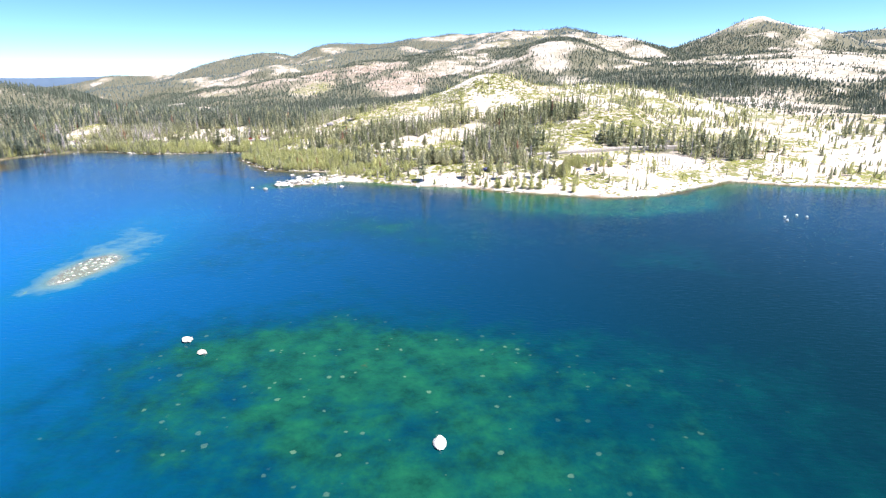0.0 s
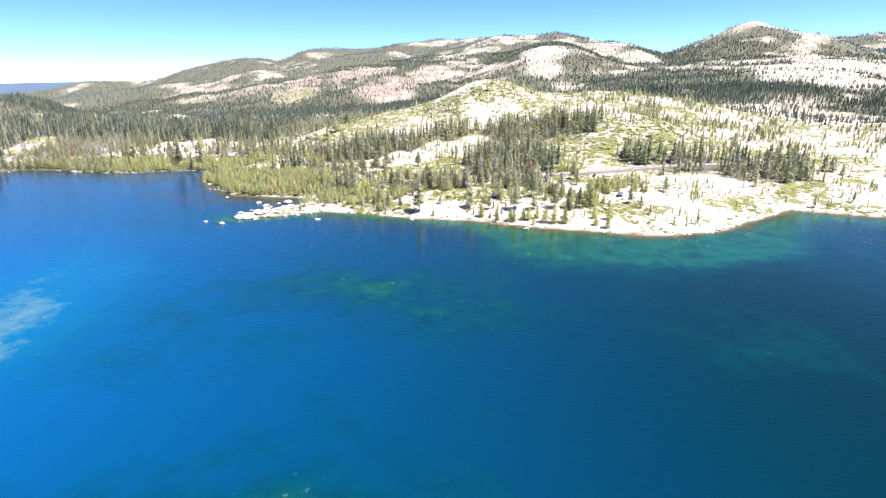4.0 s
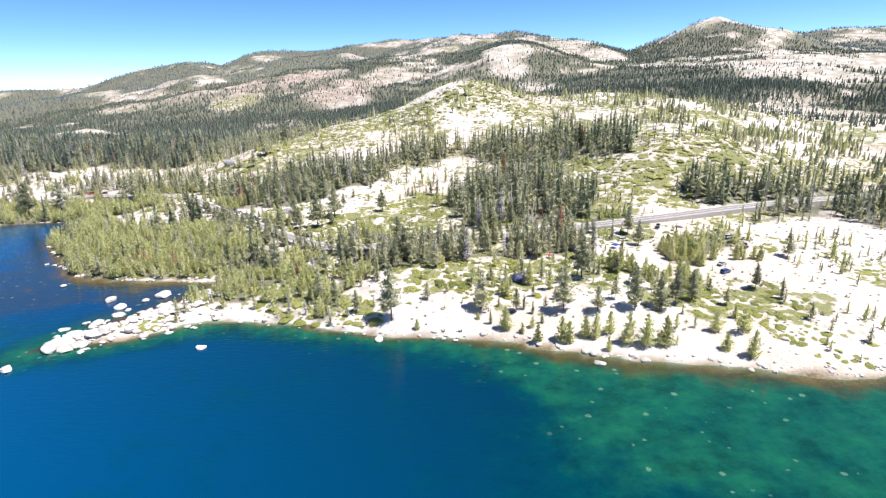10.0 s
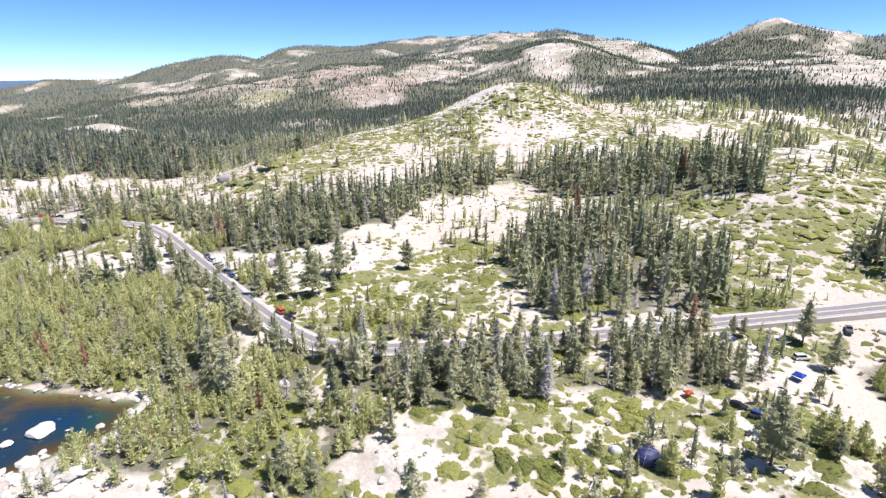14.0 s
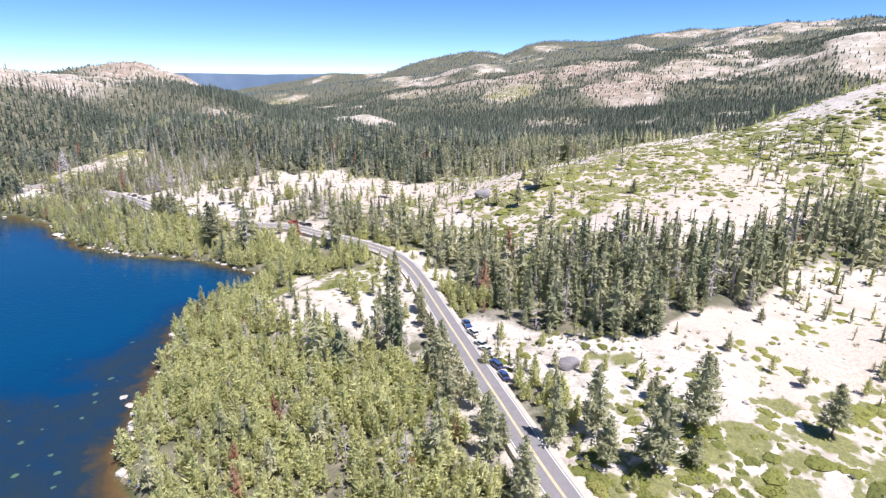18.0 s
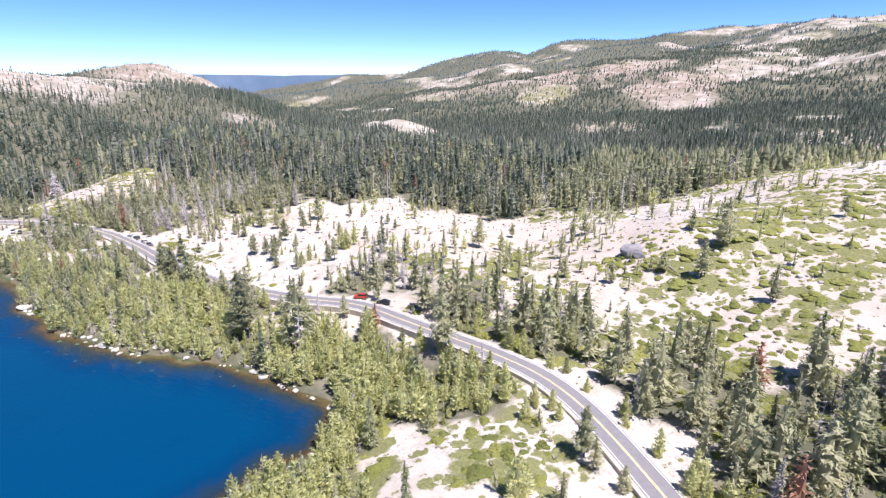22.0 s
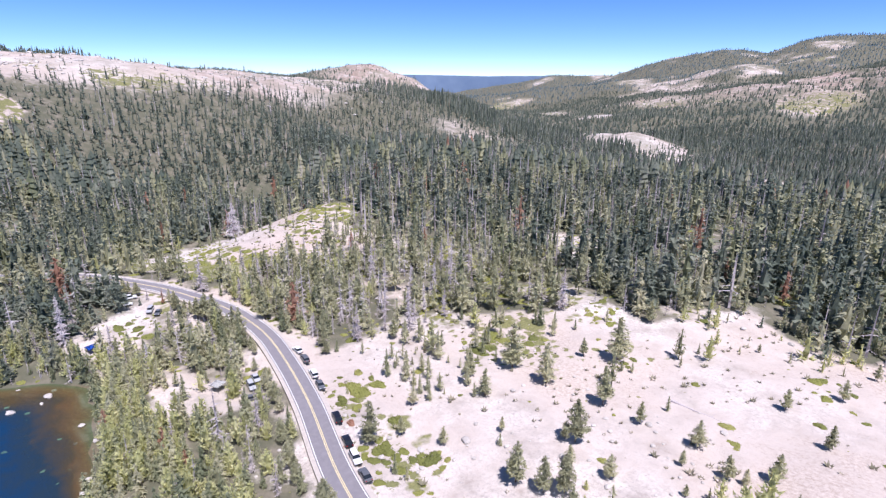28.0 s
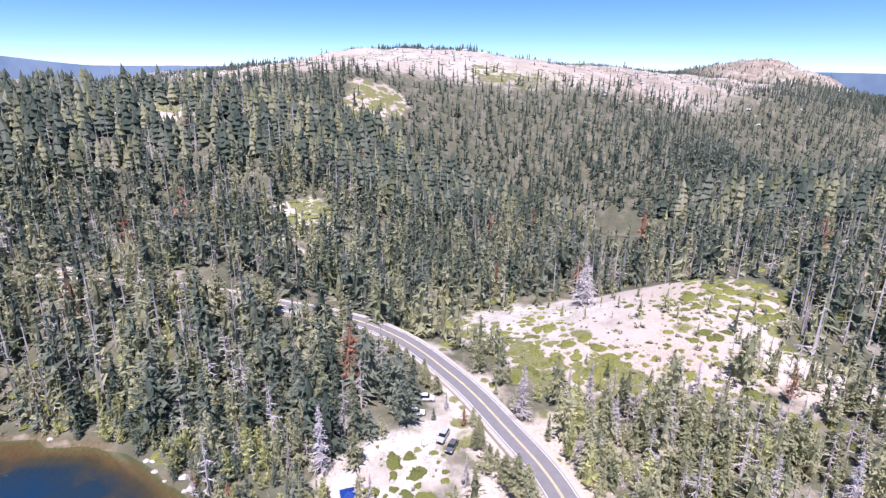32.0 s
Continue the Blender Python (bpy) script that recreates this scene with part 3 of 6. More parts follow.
GLADES = [
    [(-508, 474), (-486, 484), (-499, 503), (-500, 518), (-480, 553), (-506, 577), (-532, 573), (-542, 551), (-528, 527), (-520, 498)],
    [(-436, 612), (-412, 630), (-388, 622), (-380, 642), (-404, 656), (-425, 640)],
    [(-606, 400), (-615, 423), (-590, 432), (-572, 404), (-586, 388)],
    [(-455, 444), (-466, 456), (-456, 463), (-450, 456), (-448, 446)],
    [(-400, 474), (-385, 470), (-372, 462), (-380, 456), (-402, 464)],
    [(-190, 394), (-157, 405), (-140, 376), (-148, 364), (-170, 378)],
    [(-540, 336), (-538, 359), (-568, 363), (-563, 340)],
    [(-1005, 1340), (-780, 1230), (-539, 1010), (-470, 1020), (-573, 1138), (-828, 1400)],
]
CLEARINGS = [
    [(-412, 458), (-400, 477), (-384, 471), (-388, 453)],
    [(-470, 456), (-452, 467), (-443, 460), (-453, 449)],
    [(-452, 446), (-436, 446), (-438, 436), (-450, 436)],
    [(-722, 442), (-746, 472), (-782, 492), (-790, 470), (-778, 450), (-742, 438)],
    [(-640, 404), (-636, 432), (-622, 436), (-612, 414), (-618, 400)],
    [(-590, 346), (-586, 366), (-574, 366), (-572, 348)],
    [(-388, 490), (-398, 517), (-393, 536), (-366, 562), (-345, 572), (-320, 540), (-345, 495)],
]
TRACK = [(112, 317), (105, 299), (90, 280), (78, 264), (60, 243)]
BARE_FAR = []


def bare(x, y, sx, sy, k=1.0):
    BARE_FAR.append((x, y, sx, sy, k))


bare(-945, 500, 125, 330, 0.95)    # open top of the western hill
bare(-703, 333, 20, 27, 0.95)
bare(-835, 385, 55, 70, 0.6)
bare(-1060, 620, 205, 400, 0.92)
bare(-1180, 820, 200, 240, 0.88)
bare(-200, 760, 140, 110, 0.35)
bare(-400, 955, 80, 55, 0.93)
bare(-385, 860, 60, 40, 0.6)
bare(-760, 1190, 120, 60, 0.6)
bare(-1950, 1690, 300, 220, 0.75)  # rounded knob in the north-west
bare(335, 2110, 105, 125, 0.97)     # white granite dome and the slabs at its foot
bare(300, 1900, 85, 120, 0.86)
bare(335, 1640, 70, 130, 0.75)
bare(680, 2560, 110, 110, 0.86)    # white ribs east of it
bare(770, 2260, 60, 150, 0.86)
bare(750, 1900, 55, 120, 0.8)
bare(950, 1500, 130, 300, 0.86)    # white slabs below the bald peak
bare(1250, 1650, 230, 200, 0.7)
bare(720, 1100, 90, 60, 0.6)
bare(1390, 2590, 135, 75, 0.98)     # bald peak
bare(-400, 2290, 170, 260, 0.8)    # red spur
bare(-240, 1850, 140, 200, 0.75)
bare(-95, 2180, 80, 140, 0.86)
bare(-200, 1680, 70, 70, 0.85)
bare(-560, 1850, 90, 200, 0.85)
bare(-800, 2000, 200, 300, 0.6)
bare(-1100, 2500, 230, 140, 0.65)
bare(-600, 1125, 105, 60, 0.85)    # pale spur in the valley
bare(-760, 960, 90, 50, 0.6)
bare(-960, 3840, 120, 80, 0.8)
bare(-330, 3600, 170, 200, 0.75)
bare(-300, 1330, 90, 110, 0.6)
bare(-310, 850, 80, 60, 0.5)
bare(60, 690, 130, 110, 0.85)
bare(-60, 560, 150, 70, 0.86)
bare(300, 560, 200, 150, 0.8)
bare(600, 800, 260, 200, 0.8)
bare(150, 900, 150, 150, 0.55)
bare(450, 1400, 200, 200, 0.4)


def bareness(x, y):
    """How far a hill is open rock."""
    left = np.ones(np.shape(x))
    for a, b, sx, sy, k in BARE_FAR:
        left = left * (1 - min(k, 1.0) * np.exp(-(((x - a) / sx) ** 2 + ((y - b) / sy) ** 2) ** 2 / 1.2))
    return 1 - left


def woodland(x, y):
    """Share of ground under trees, and the kind that prevails: 0 pine, 1 young pine, 2 fir."""
    x, y = np.asarray(x, float), np.asarray(y, float)
    far = np.hypot(x + 150, y - 350)
    big = stand(BIG_WOOD, x, y, 8)
    w = big * 0.95
    kind = np.where(big > 0.5, 2, 0)
    out = smooth(560, 900, far) * (y > 300)
    w = np.maximum(w, out * np.clip(0.84 + fbm(x, y, 330, 71, 4) * 1.4 + fbm(x, y, 70, 73, 3) * 1.1, 0.06, 0.95))
    w = w * (1 - bareness(x, y))
    for g in GLADES:
        w = w * (1 - 0.76 * stand(g, x, y, 5))
    gaps = 0.45 + 0.55 * smooth(-0.22, -0.03, fbm(x, y, 17, 67, 3))
    w = w * np.where(far < 560, 0.15 + 0.85 * gaps, 1)
    for poly, k, name in STANDS:
        s = stand(poly, x, y, 11) * k * gaps
        kind = np.where(s > w, {"pine": 0, "young": 1, "fir": 2}[name], kind)
        w = np.maximum(w, s)
    for g in CLEARINGS:
        w = w * (1 - np.where(x < -540, 0.9, 0.65) * stand(g, x, y, 4))
    lake = signed_distance(x, y, LAKE)
    strip = 0.8 * smooth(17, 9, lake) * (x < -140) * (y > 290) * (1 - stand([(-463, 441), (-463, 457), (-447, 452), (-441, 443)], x, y, 3))
    kind = np.where(strip > w, 1, kind)
    w = np.maximum(w, strip)
    w = np.maximum(w, np.clip(0.12 + fbm(x, y, 60, 77, 3) * 0.3, 0.02, 0.3) * smooth(430, 560, far) * (1 - 0.75 * bareness(x, y) * (x < -700)))
    return w * (lake > np.where((x < -140) & (y > 285), -2.5, 0.8)), kind, lake


LUSH = [
    ([(-722, 442), (-746, 472), (-782, 492), (-790, 470), (-778, 450), (-742, 438)], 0.8),
    ([(-640, 404), (-636, 432), (-622, 436), (-612, 414), (-618, 400)], 0.75),
    ([(-590, 346), (-586, 366), (-574, 366), (-572, 348)], 0.3),
    ([(20, 560), (60, 650), (125, 640), (130, 560), (80, 535)], 0.25),
    ([(-82, 356), (-50, 365), (-21, 382), (-5, 398), (5, 370), (-30, 345), (-74, 335)], 0.4),
    ([(-49, 362), (17, 380), (11, 333), (-36, 315), (-52, 325)], 0.25),
    ([(96, 374), (185, 375), (150, 331), (82, 326)], 0.25),
    ([(-119, 520), (-70, 518), (-93, 483), (-154, 444), (-169, 458), (-158, 488)], 0.2),
    ([(-80, 273), (-47, 290), (-28, 255), (-68, 252)], 0.35),
    ([(-10, 296), (62, 288), (45, 256), (0, 250)], 0.15),
    ([(-229, 541), (-191, 589), (-150, 576), (-165, 510), (-201, 500)], 0.12),
    ([(-282, 474), (-252, 505), (-219, 493), (-242, 466)], 0.4),
    ([(-90, 590), (-20, 690), (70, 605), (69, 519), (-35, 491)], 0.08),
]


def brush_cover(x, y):
    """Share of open ground under low brush; some slabs are nearly bare, the hill above the road is green."""
    b = 0.5 + fbm(x, y, 30, 81, 4) * 1.3
    b = b - 0.5 * np.exp(-((x + 320) / 95) ** 2 - ((y - 515) / 62) ** 2) - 0.15 * np.exp(-((x - 90) / 80) ** 2 - ((y - 235) / 35) ** 2)
    b = b - 0.12 * np.exp(-((x + 45) / 60) ** 2 - ((y - 425) / 30) ** 2) + 0.25 * np.exp(-((x + 10) / 80) ** 2 - ((y - 350) / 32) ** 2)
    b = b + 0.12 * np.exp(-((x - 40) / 220) ** 2 - ((y - 600) / 120) ** 2) + 0.1 * np.exp(-((x + 140) / 50) ** 2 - ((y - 480) / 50) ** 2) + 0.16 * np.exp(-((x + 95) / 75) ** 2 - ((y - 520) / 55) ** 2)
    b = b + 0.2 * np.exp(-((x - 20) / 120) ** 2 - ((y - 345) / 70) ** 2) + 0.16 * np.exp(-((x + 20) / 70) ** 2 - ((y - 268) / 30) ** 2)
    b = b - 0.25 * np.exp(-((x + 165) / 38) ** 2 - ((y - 385) / 26) ** 2) + 0.2 * np.exp(-((x + 50) / 45) ** 2 - ((y - 380) / 32) ** 2)
    b = b + 0.3 * np.exp(-((x - 150) / 75) ** 2 - ((y - 385) / 45) ** 2) + 0.25 * np.exp(-((x + 70) / 60) ** 2 - ((y - 565) / 60) ** 2) + 0.2 * np.exp(-((x + 40) / 60) ** 2 - ((y - 285) / 35) ** 2)
    b = b + 0.22 * np.exp(-((x - 240) / 120) ** 2 - ((y - 500) / 130) ** 2)
    for poly, k in LUSH:
        b = b + k * stand(poly, x, y, 8)
    return np.clip(b, 0, 1)


# ---- ground: one sheet to the horizon ----
def stretch(lo, hi, a, b, step, grow, grow_down=None):
    mid = list(np.arange(a, b + step, step))
    s, v, right = step, b, []
    while v < hi:
        s *= grow
        v += s
        right.append(v)
    s, v, left = step, a, []
    while v > lo:
        s *= grow_down or grow
        v -= s
        left.append(v)
    return np.array(left[::-1] + mid + right)


def mesh_of(name, verts, faces, mat, attrs=None, shade=False):
    me = bpy.data.meshes.new(name)
    k = faces.shape[1]
    me.vertices.add(len(verts))
    me.vertices.foreach_set("co", np.ascontiguousarray(verts, np.float32).ravel())
    me.loops.add(faces.size)
    me.loops.foreach_set("vertex_index", faces.astype(np.int32).ravel())
    me.polygons.add(len(faces))
    me.polygons.foreach_set("loop_start", np.arange(0, faces.size, k, dtype=np.int32))
    me.polygons.foreach_set("use_smooth", np.full(len(faces), shade, dtype=bool))
    me.update(calc_edges=True)
    for key, v in (attrs or {}).items():
        me.attributes.new(key, "FLOAT", "POINT").data.foreach_set("value", np.ascontiguousarray(v, np.float32))
    me.materials.append(mat)
    return me


def grid(xs, ys):
    X, Y = np.meshgrid(xs, ys)
    nx, ny = len(xs), len(ys)
    i = np.arange(nx * ny).reshape(ny, nx)
    f = np.stack([i[:-1, :-1], i[:-1, 1:], i[1:, 1:], i[1:, :-1]], -1).reshape(-1, 4)
    return X.ravel(), Y.ravel(), f


gx, gy, gf = grid(stretch(-4500, 4500, -620, 260, 3.9, 1.021), stretch(-3200, 4450, 185, 690, 3.9, 1.02, 1.06))
gz = height(gx, gy)
gw, _, gl = woodland(gx, gy)
gfar = np.hypot(gx + 150, gy - 350)


def spot(x, y, sx, sy, k=1.0):
    return k * np.exp(-((gx - x) / sx) ** 2 - ((gy - y) / sy) ** 2)


gred = np.clip(spot(-420, 2250, 230, 330, 1.1) + spot(-230, 1800, 190, 230, 0.9) + spot(-900, 2150, 330, 380, 0.95) + spot(-300, 1350, 150, 150, 0.6) + spot(53, 665, 45, 40, 0.9) + spot(-60, 640, 60, 40, 0.3)
               + spot(-1950, 1690, 400, 300, 0.6) + spot(-1050, 600, 260, 420, 0.45) + spot(-300, 3600, 400, 400, 0.5) + spot(-600, 1120, 150, 90, 0.35) + 0.12 * smooth(700, 1200, gfar) + fbm(gx, gy, 120, 91, 4) * 0.9, 0, 1) * smooth(230, 420, gfar)
gbare = bareness(gx, gy)
gred = gred * (1 - gbare * smooth(60, 220, gx) * smooth(900, 1200, gy))
gbrush = np.clip(brush_cover(gx, gy) * (1 - smooth(650, 950, gfar)) + (0.3 + fbm(gx, gy, 200, 83, 4) * 1.0 + spot(-560, 1850, 110, 230, 0.7) + spot(500, 1400, 250, 300, 0.2) - 0.3 * gbare) * smooth(650, 950, gfar), 0, 1) * smooth(3, 14, gl)
ground = new("ground", mesh_of("ground", np.stack([gx, gy, gz], 1), gf, M_GROUND,
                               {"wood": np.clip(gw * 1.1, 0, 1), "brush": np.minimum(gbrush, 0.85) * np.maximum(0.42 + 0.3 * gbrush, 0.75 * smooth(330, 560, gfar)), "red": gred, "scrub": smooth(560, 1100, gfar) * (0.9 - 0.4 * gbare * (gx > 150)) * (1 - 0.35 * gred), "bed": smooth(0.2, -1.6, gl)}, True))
tagged(ground, "pale granite slabs and gravel with brush, sloping to the lake", "ground", kind="structure")

wx, wy, wf = grid(stretch(-720, 760, -500, 330, 4.0, 1.05), stretch(-760, 470, -160, 450, 4.0, 1.05))
wd = -height(wx, wy)
keep = (wd[wf].max(1) > -1.5)
wf = wf[keep]
used = np.unique(wf)
back = np.zeros(len(wx), np.int64)
back[used] = np.arange(len(used))
water = new("water", mesh_of("water", np.stack([wx, wy, wx * 0], 1)[used], back[wf], M_WATER, {"depth": wd[used]}, True))
tagged(water, "clear deep blue lake water with green shallows", "lake", kind="structure")


def ground_at(x, y):
    return float(height(np.array([x]), np.array([y]))[0])


# ---- road ----
def smooth_line(pts, step):
    p = np.array(pts, float)
    q = [p[0]]
    for k in range(len(p) - 1):
        a, b, c, d = p[max(k - 1, 0)], p[k], p[k + 1], p[min(k + 2, len(p) - 1)]
        m = max(2, int(np.hypot(*(c - b)) / step))
        for t in np.linspace(0, 1, m + 1)[1:]:
            q.append(0.5 * (2 * b + (c - a) * t + (2 * a - 5 * b + 4 * c - d) * t * t + (3 * b - a - 3 * c + d) * t ** 3))
    return np.array(q)


LINE = smooth_line(ROAD, 3.0)
T_ = np.gradient(LINE, axis=0)
T_ /= np.hypot(T_[:, 0], T_[:, 1])[:, None]
SIDE = np.stack([-T_[:, 1], T_[:, 0]], 1)
rz = np.max([height(LINE[:, 0] + SIDE[:, 0] * w, LINE[:, 1] + SIDE[:, 1] * w) for w in (-4.5, 0, 4.3)], 0)
ROAD_Z = np.convolve(np.pad(rz, 12, "edge"), np.ones(25) / 25, "valid")
ROAD_Z = np.convolve(np.pad(np.maximum(ROAD_Z, rz), 4, "edge"), np.ones(9) / 9, "valid") + 0.45


def band(name, lo, hi, lift, mat, label, drop=0.0, parent=None):
    """A strip along the road between two offsets from its middle, with its own thickness."""
    a, b = LINE + SIDE * lo, LINE + SIDE * hi
    m = len(LINE)
    z = ROAD_Z + lift
    v = np.concatenate([np.c_[a, z], np.c_[b, z], np.c_[a, z - 0.03 - drop], np.c_[b, z - 0.03 - drop]])
    i = np.arange(m - 1)
    f = np.concatenate([np.stack([i + m, i, i + 1, i + 1 + m], 1), np.stack([i, i + 2 * m, i + 2 * m + 1, i + 1], 1), np.stack([i + 3 * m, i + m, i + m + 1, i + 3 * m + 1], 1)])
    ob = new(name, mesh_of(name, v, f, mat, None, False))
    if parent:
        ob.parent = parent
    elif label:
        tagged(ob, label, "road", kind="structure")
    return ob


shoulder = band("road_shoulder", -4.5, 4.3, 0.0, M_GRAVEL, "pale gravel verge along the paved road", 2.5)
road = band("road", -3.3, 3.3, 0.06, M_ASPHALT, "worn grey asphalt mountain road with painted lines")
band("edge_line", -3.05, -2.88, 0.075, M_LINE, "", 0, road)
band("edge_line", 2.88, 3.05, 0.075, M_LINE, "", 0, road)
band("centre_line", -0.26, -0.08, 0.075, M_YELLOW, "", 0, road)
band("centre_line", 0.08, 0.26, 0.075, M_YELLOW, "", 0, road)


# ---- building blocks for plants ----
def rng(seed):
    return np.random.default_rng(seed)


def crown_of(r, whorls, arms, base, width, droop, tufts, size, core, power=0.65):
    """Crown of a conifer one metre high: a dim uneven heart, and arms in loose whorls clothed in slender needle sprays."""
    girth = lambda t: width * ((1 - t) ** power * (0.45 + 0.55 * min(1.0, (t + 0.08) * 5)) + 0.015)
    v, f = [], []
    sides, rings = core
    for k in range(rings):
        t = k / rings
        for j in range(sides):
            a, q = 6.283 * (j + 0.5 * k) / sides, girth(t) * r.uniform(0.2, 0.5)
            v.append((q * math.cos(a), q * math.sin(a), base + (0.97 - base) * t + r.uniform(-0.02, 0.03)))
    v.append((0, 0, 0.985))
    for k in range(rings):
        for j in range(sides):
            i, n = k * sides + j, k * sides + (j + 1) % sides
            f += [(i, n, len(v) - 1)] if k == rings - 1 else [(i, n, n + sides), (i, n + sides, i + sides)]
    v = [np.array(q) for q in v]
    for k in range(whorls):
        for j in range(max(3, int(round(arms * (1 - 0.35 * k / whorls))))):
            if r.random() < 0.08:
                continue
            t = min(1.0, max(0.0, (k + r.uniform(-0.55, 0.55)) / (whorls - 1)))
            zt = base + (0.985 - base) * t
            L = girth(t) * r.uniform(0.6, 1.2)
            a = r.uniform(0, 6.283)
            c, s = math.cos(a), math.sin(a)
            for _ in range(tufts):
                u = r.uniform(0.2, 1.0) ** 0.6
                side = r.normal(0, 0.2) * L
                o = np.array((c * L * u - s * side, s * L * u + c * side, min(zt - droop * L * u * u + r.normal(0, 0.012), 0.99)))
                e = np.array((c, s, r.uniform(-0.4, 0.8) - 4.5 * min(droop, 0.1))) * 0.8 + r.normal(0, 0.4, 3)
                e /= np.linalg.norm(e)
                g = np.cross(np.array((c * 0.75, s * 0.75, 0.75)) + r.normal(0, 0.4, 3), e)
                g /= np.linalg.norm(g) + 1e-6
                w = size * r.uniform(0.65, 1.3) * (1 - 0.45 * t)
                q = len(v)
                v += [o - e * w * 0.9 + g * w * 0.48, o - e * w * 0.9 - g * w * 0.48, o + e * w * 1.5]
                f += [(q, q + 1, q + 2)]
    return np.array(v), np.array(f)


def stem(r, sides, h, radius, rings=4, wobble=0.01):
    v, f = [], []
    ox = oy = 0.0
    for k in range(rings):
        t = k / (rings - 1)
        for j in range(sides):
            a = 6.283 * j / sides
            q = radius * (1 - 0.9 * t) * (1.25 if k == 0 else 1)
            v.append((ox + q * math.cos(a), oy + q * math.sin(a), h * t - (0.03 if k == 0 else 0)))
        ox, oy = ox + r.uniform(-wobble, wobble), oy + r.uniform(-wobble, wobble)
    for k in range(rings - 1):
        for j in range(sides):
            a, b = k * sides + j, k * sides + (j + 1) % sides
            f += [(a, b, b + sides), (a, b + sides, a + sides)]
    return np.array(v), np.array(f)


def part(name, data, parent, label=""):
    ob = new(name, data)
    ob.parent = parent
    return tagged(ob, label) if label else ob


def twigs(r, count, base, width):
    """Bare grey branches of a dead conifer one metre high."""
    v, f = [], []
    for k in range(count):
        t = r.uniform(0, 1)
        z, a = base + (0.97 - base) * t, r.uniform(0, 6.283)
        L, c, s = width * (1 - t) ** 0.7 * r.uniform(0.4, 1.1) + 0.01, math.cos(a), math.sin(a)
        th = 0.005 + 0.005 * (1 - t)
        q = len(v)
        v += [(0, 0, z + th), (-s * th, c * th, z - th), (s * th, -c * th, z - th), (c * L, s * L, z - 0.25 * L + r.uniform(-0.02, 0.02))]
        f += [(q, q + 1, q + 3), (q + 1, q + 2, q + 3), (q + 2, q, q + 3)]
        for side in (-1, 1):
            q = len(v)
            u, w = r.uniform(0.35, 0.7), L * 0.4
            v += [(c * L * u, s * L * u, z - 0.25 * L * u), (c * L * (u + 0.08), s * L * (u + 0.08), z - 0.25 * L * u - 0.006),
                  (c * L * (u + 0.25) - side * s * w, s * L * (u + 0.25) + side * c * w, z - 0.3 * L)]
            f += [(q, q + 1, q + 2)]
    return np.array(v), np.array(f)


def brush_clump(r, leaves, rings=3, sides=10):
    """A low mat of brush one metre across: a lumpy mound with an uneven rim, bristling with small upturned leaf clusters."""
    v, f = [(0, 0, 0.2)], []
    ph = r.uniform(0, 6.283, 4)
    rim = lambda a: 0.5 * (1 + 0.2 * math.sin(2 * a + ph[0]) + 0.14 * math.sin(3 * a + ph[1]) + 0.1 * math.sin(5 * a + ph[2]))
    for k in range(1, rings + 1):
        u = k / rings
        for j in range(sides):
            a = 6.283 * (j + 0.5 * (k % 2)) / sides
            q = rim(a) * u * r.uniform(0.92, 1.08)
            v.append((q * math.cos(a), q * math.sin(a), 0.2 * (1 - u * u) ** 0.5 * r.uniform(0.8, 1.25) if k < rings else -0.06))
    f += [(0, 1 + j, 1 + (j + 1) % sides) for j in range(sides)]
    for k in range(rings - 1):
        for j in range(sides):
            a, b = 1 + k * sides + j, 1 + k * sides + (j + 1) % sides
            f += [(a, a + sides, b + sides), (a, b + sides, b)]
    for k in range(leaves):
        a, u = r.uniform(0, 6.283), r.uniform(0, 1) ** 0.6
        q = rim(a) * u
        z, s, b = 0.2 * max(0.0, 1 - u * u) ** 0.5, r.uniform(0.03, 0.065), r.uniform(0, 6.283)
        cx, cy, up = math.cos(b) * s, math.sin(b) * s, s * r.uniform(0.3, 1.4)
        n = len(v)
        v += [(q * math.cos(a) - cx, q * math.sin(a) - cy, z - 0.02), (q * math.cos(a) + cx, q * math.sin(a) + cy, z - 0.01), (q * math.cos(a) + cy * 0.6, q * math.sin(a) - cx * 0.6, z + up)]
        f += [(n, n + 1, n + 2)]
    return np.array(v), np.array(f)


def stone(r, level=2):
    bm = bmesh.new()
    bmesh.ops.create_icosphere(bm, subdivisions=level, radius=0.5)
    o = Vector((r.uniform(0, 90), r.uniform(0, 90), r.uniform(0, 90)))
    cuts = [(Vector((r.normal(), r.normal(), r.normal())).normalized(), r.uniform(0.3, 0.44)) for _ in range(6)]
    for v in bm.verts:
        for nrm, at in cuts:
            over = v.co.dot(nrm) - at
            if over > 0:
                v.co -= nrm * over * 0.85
        v.co *= 1 + 0.22 * noise.noise(v.co * 2.2 + o) + 0.07 * noise.noise(v.co * 6 + o)
        v.co.z = max(v.co.z * 0.85, -0.25)
    bmesh.ops.triangulate(bm, faces=bm.faces)
    v = np.array([tuple(q.co) for q in bm.verts])
    f = np.array([[q.index for q in t.verts] for t in bm.faces])
    bm.free()
    return v, f


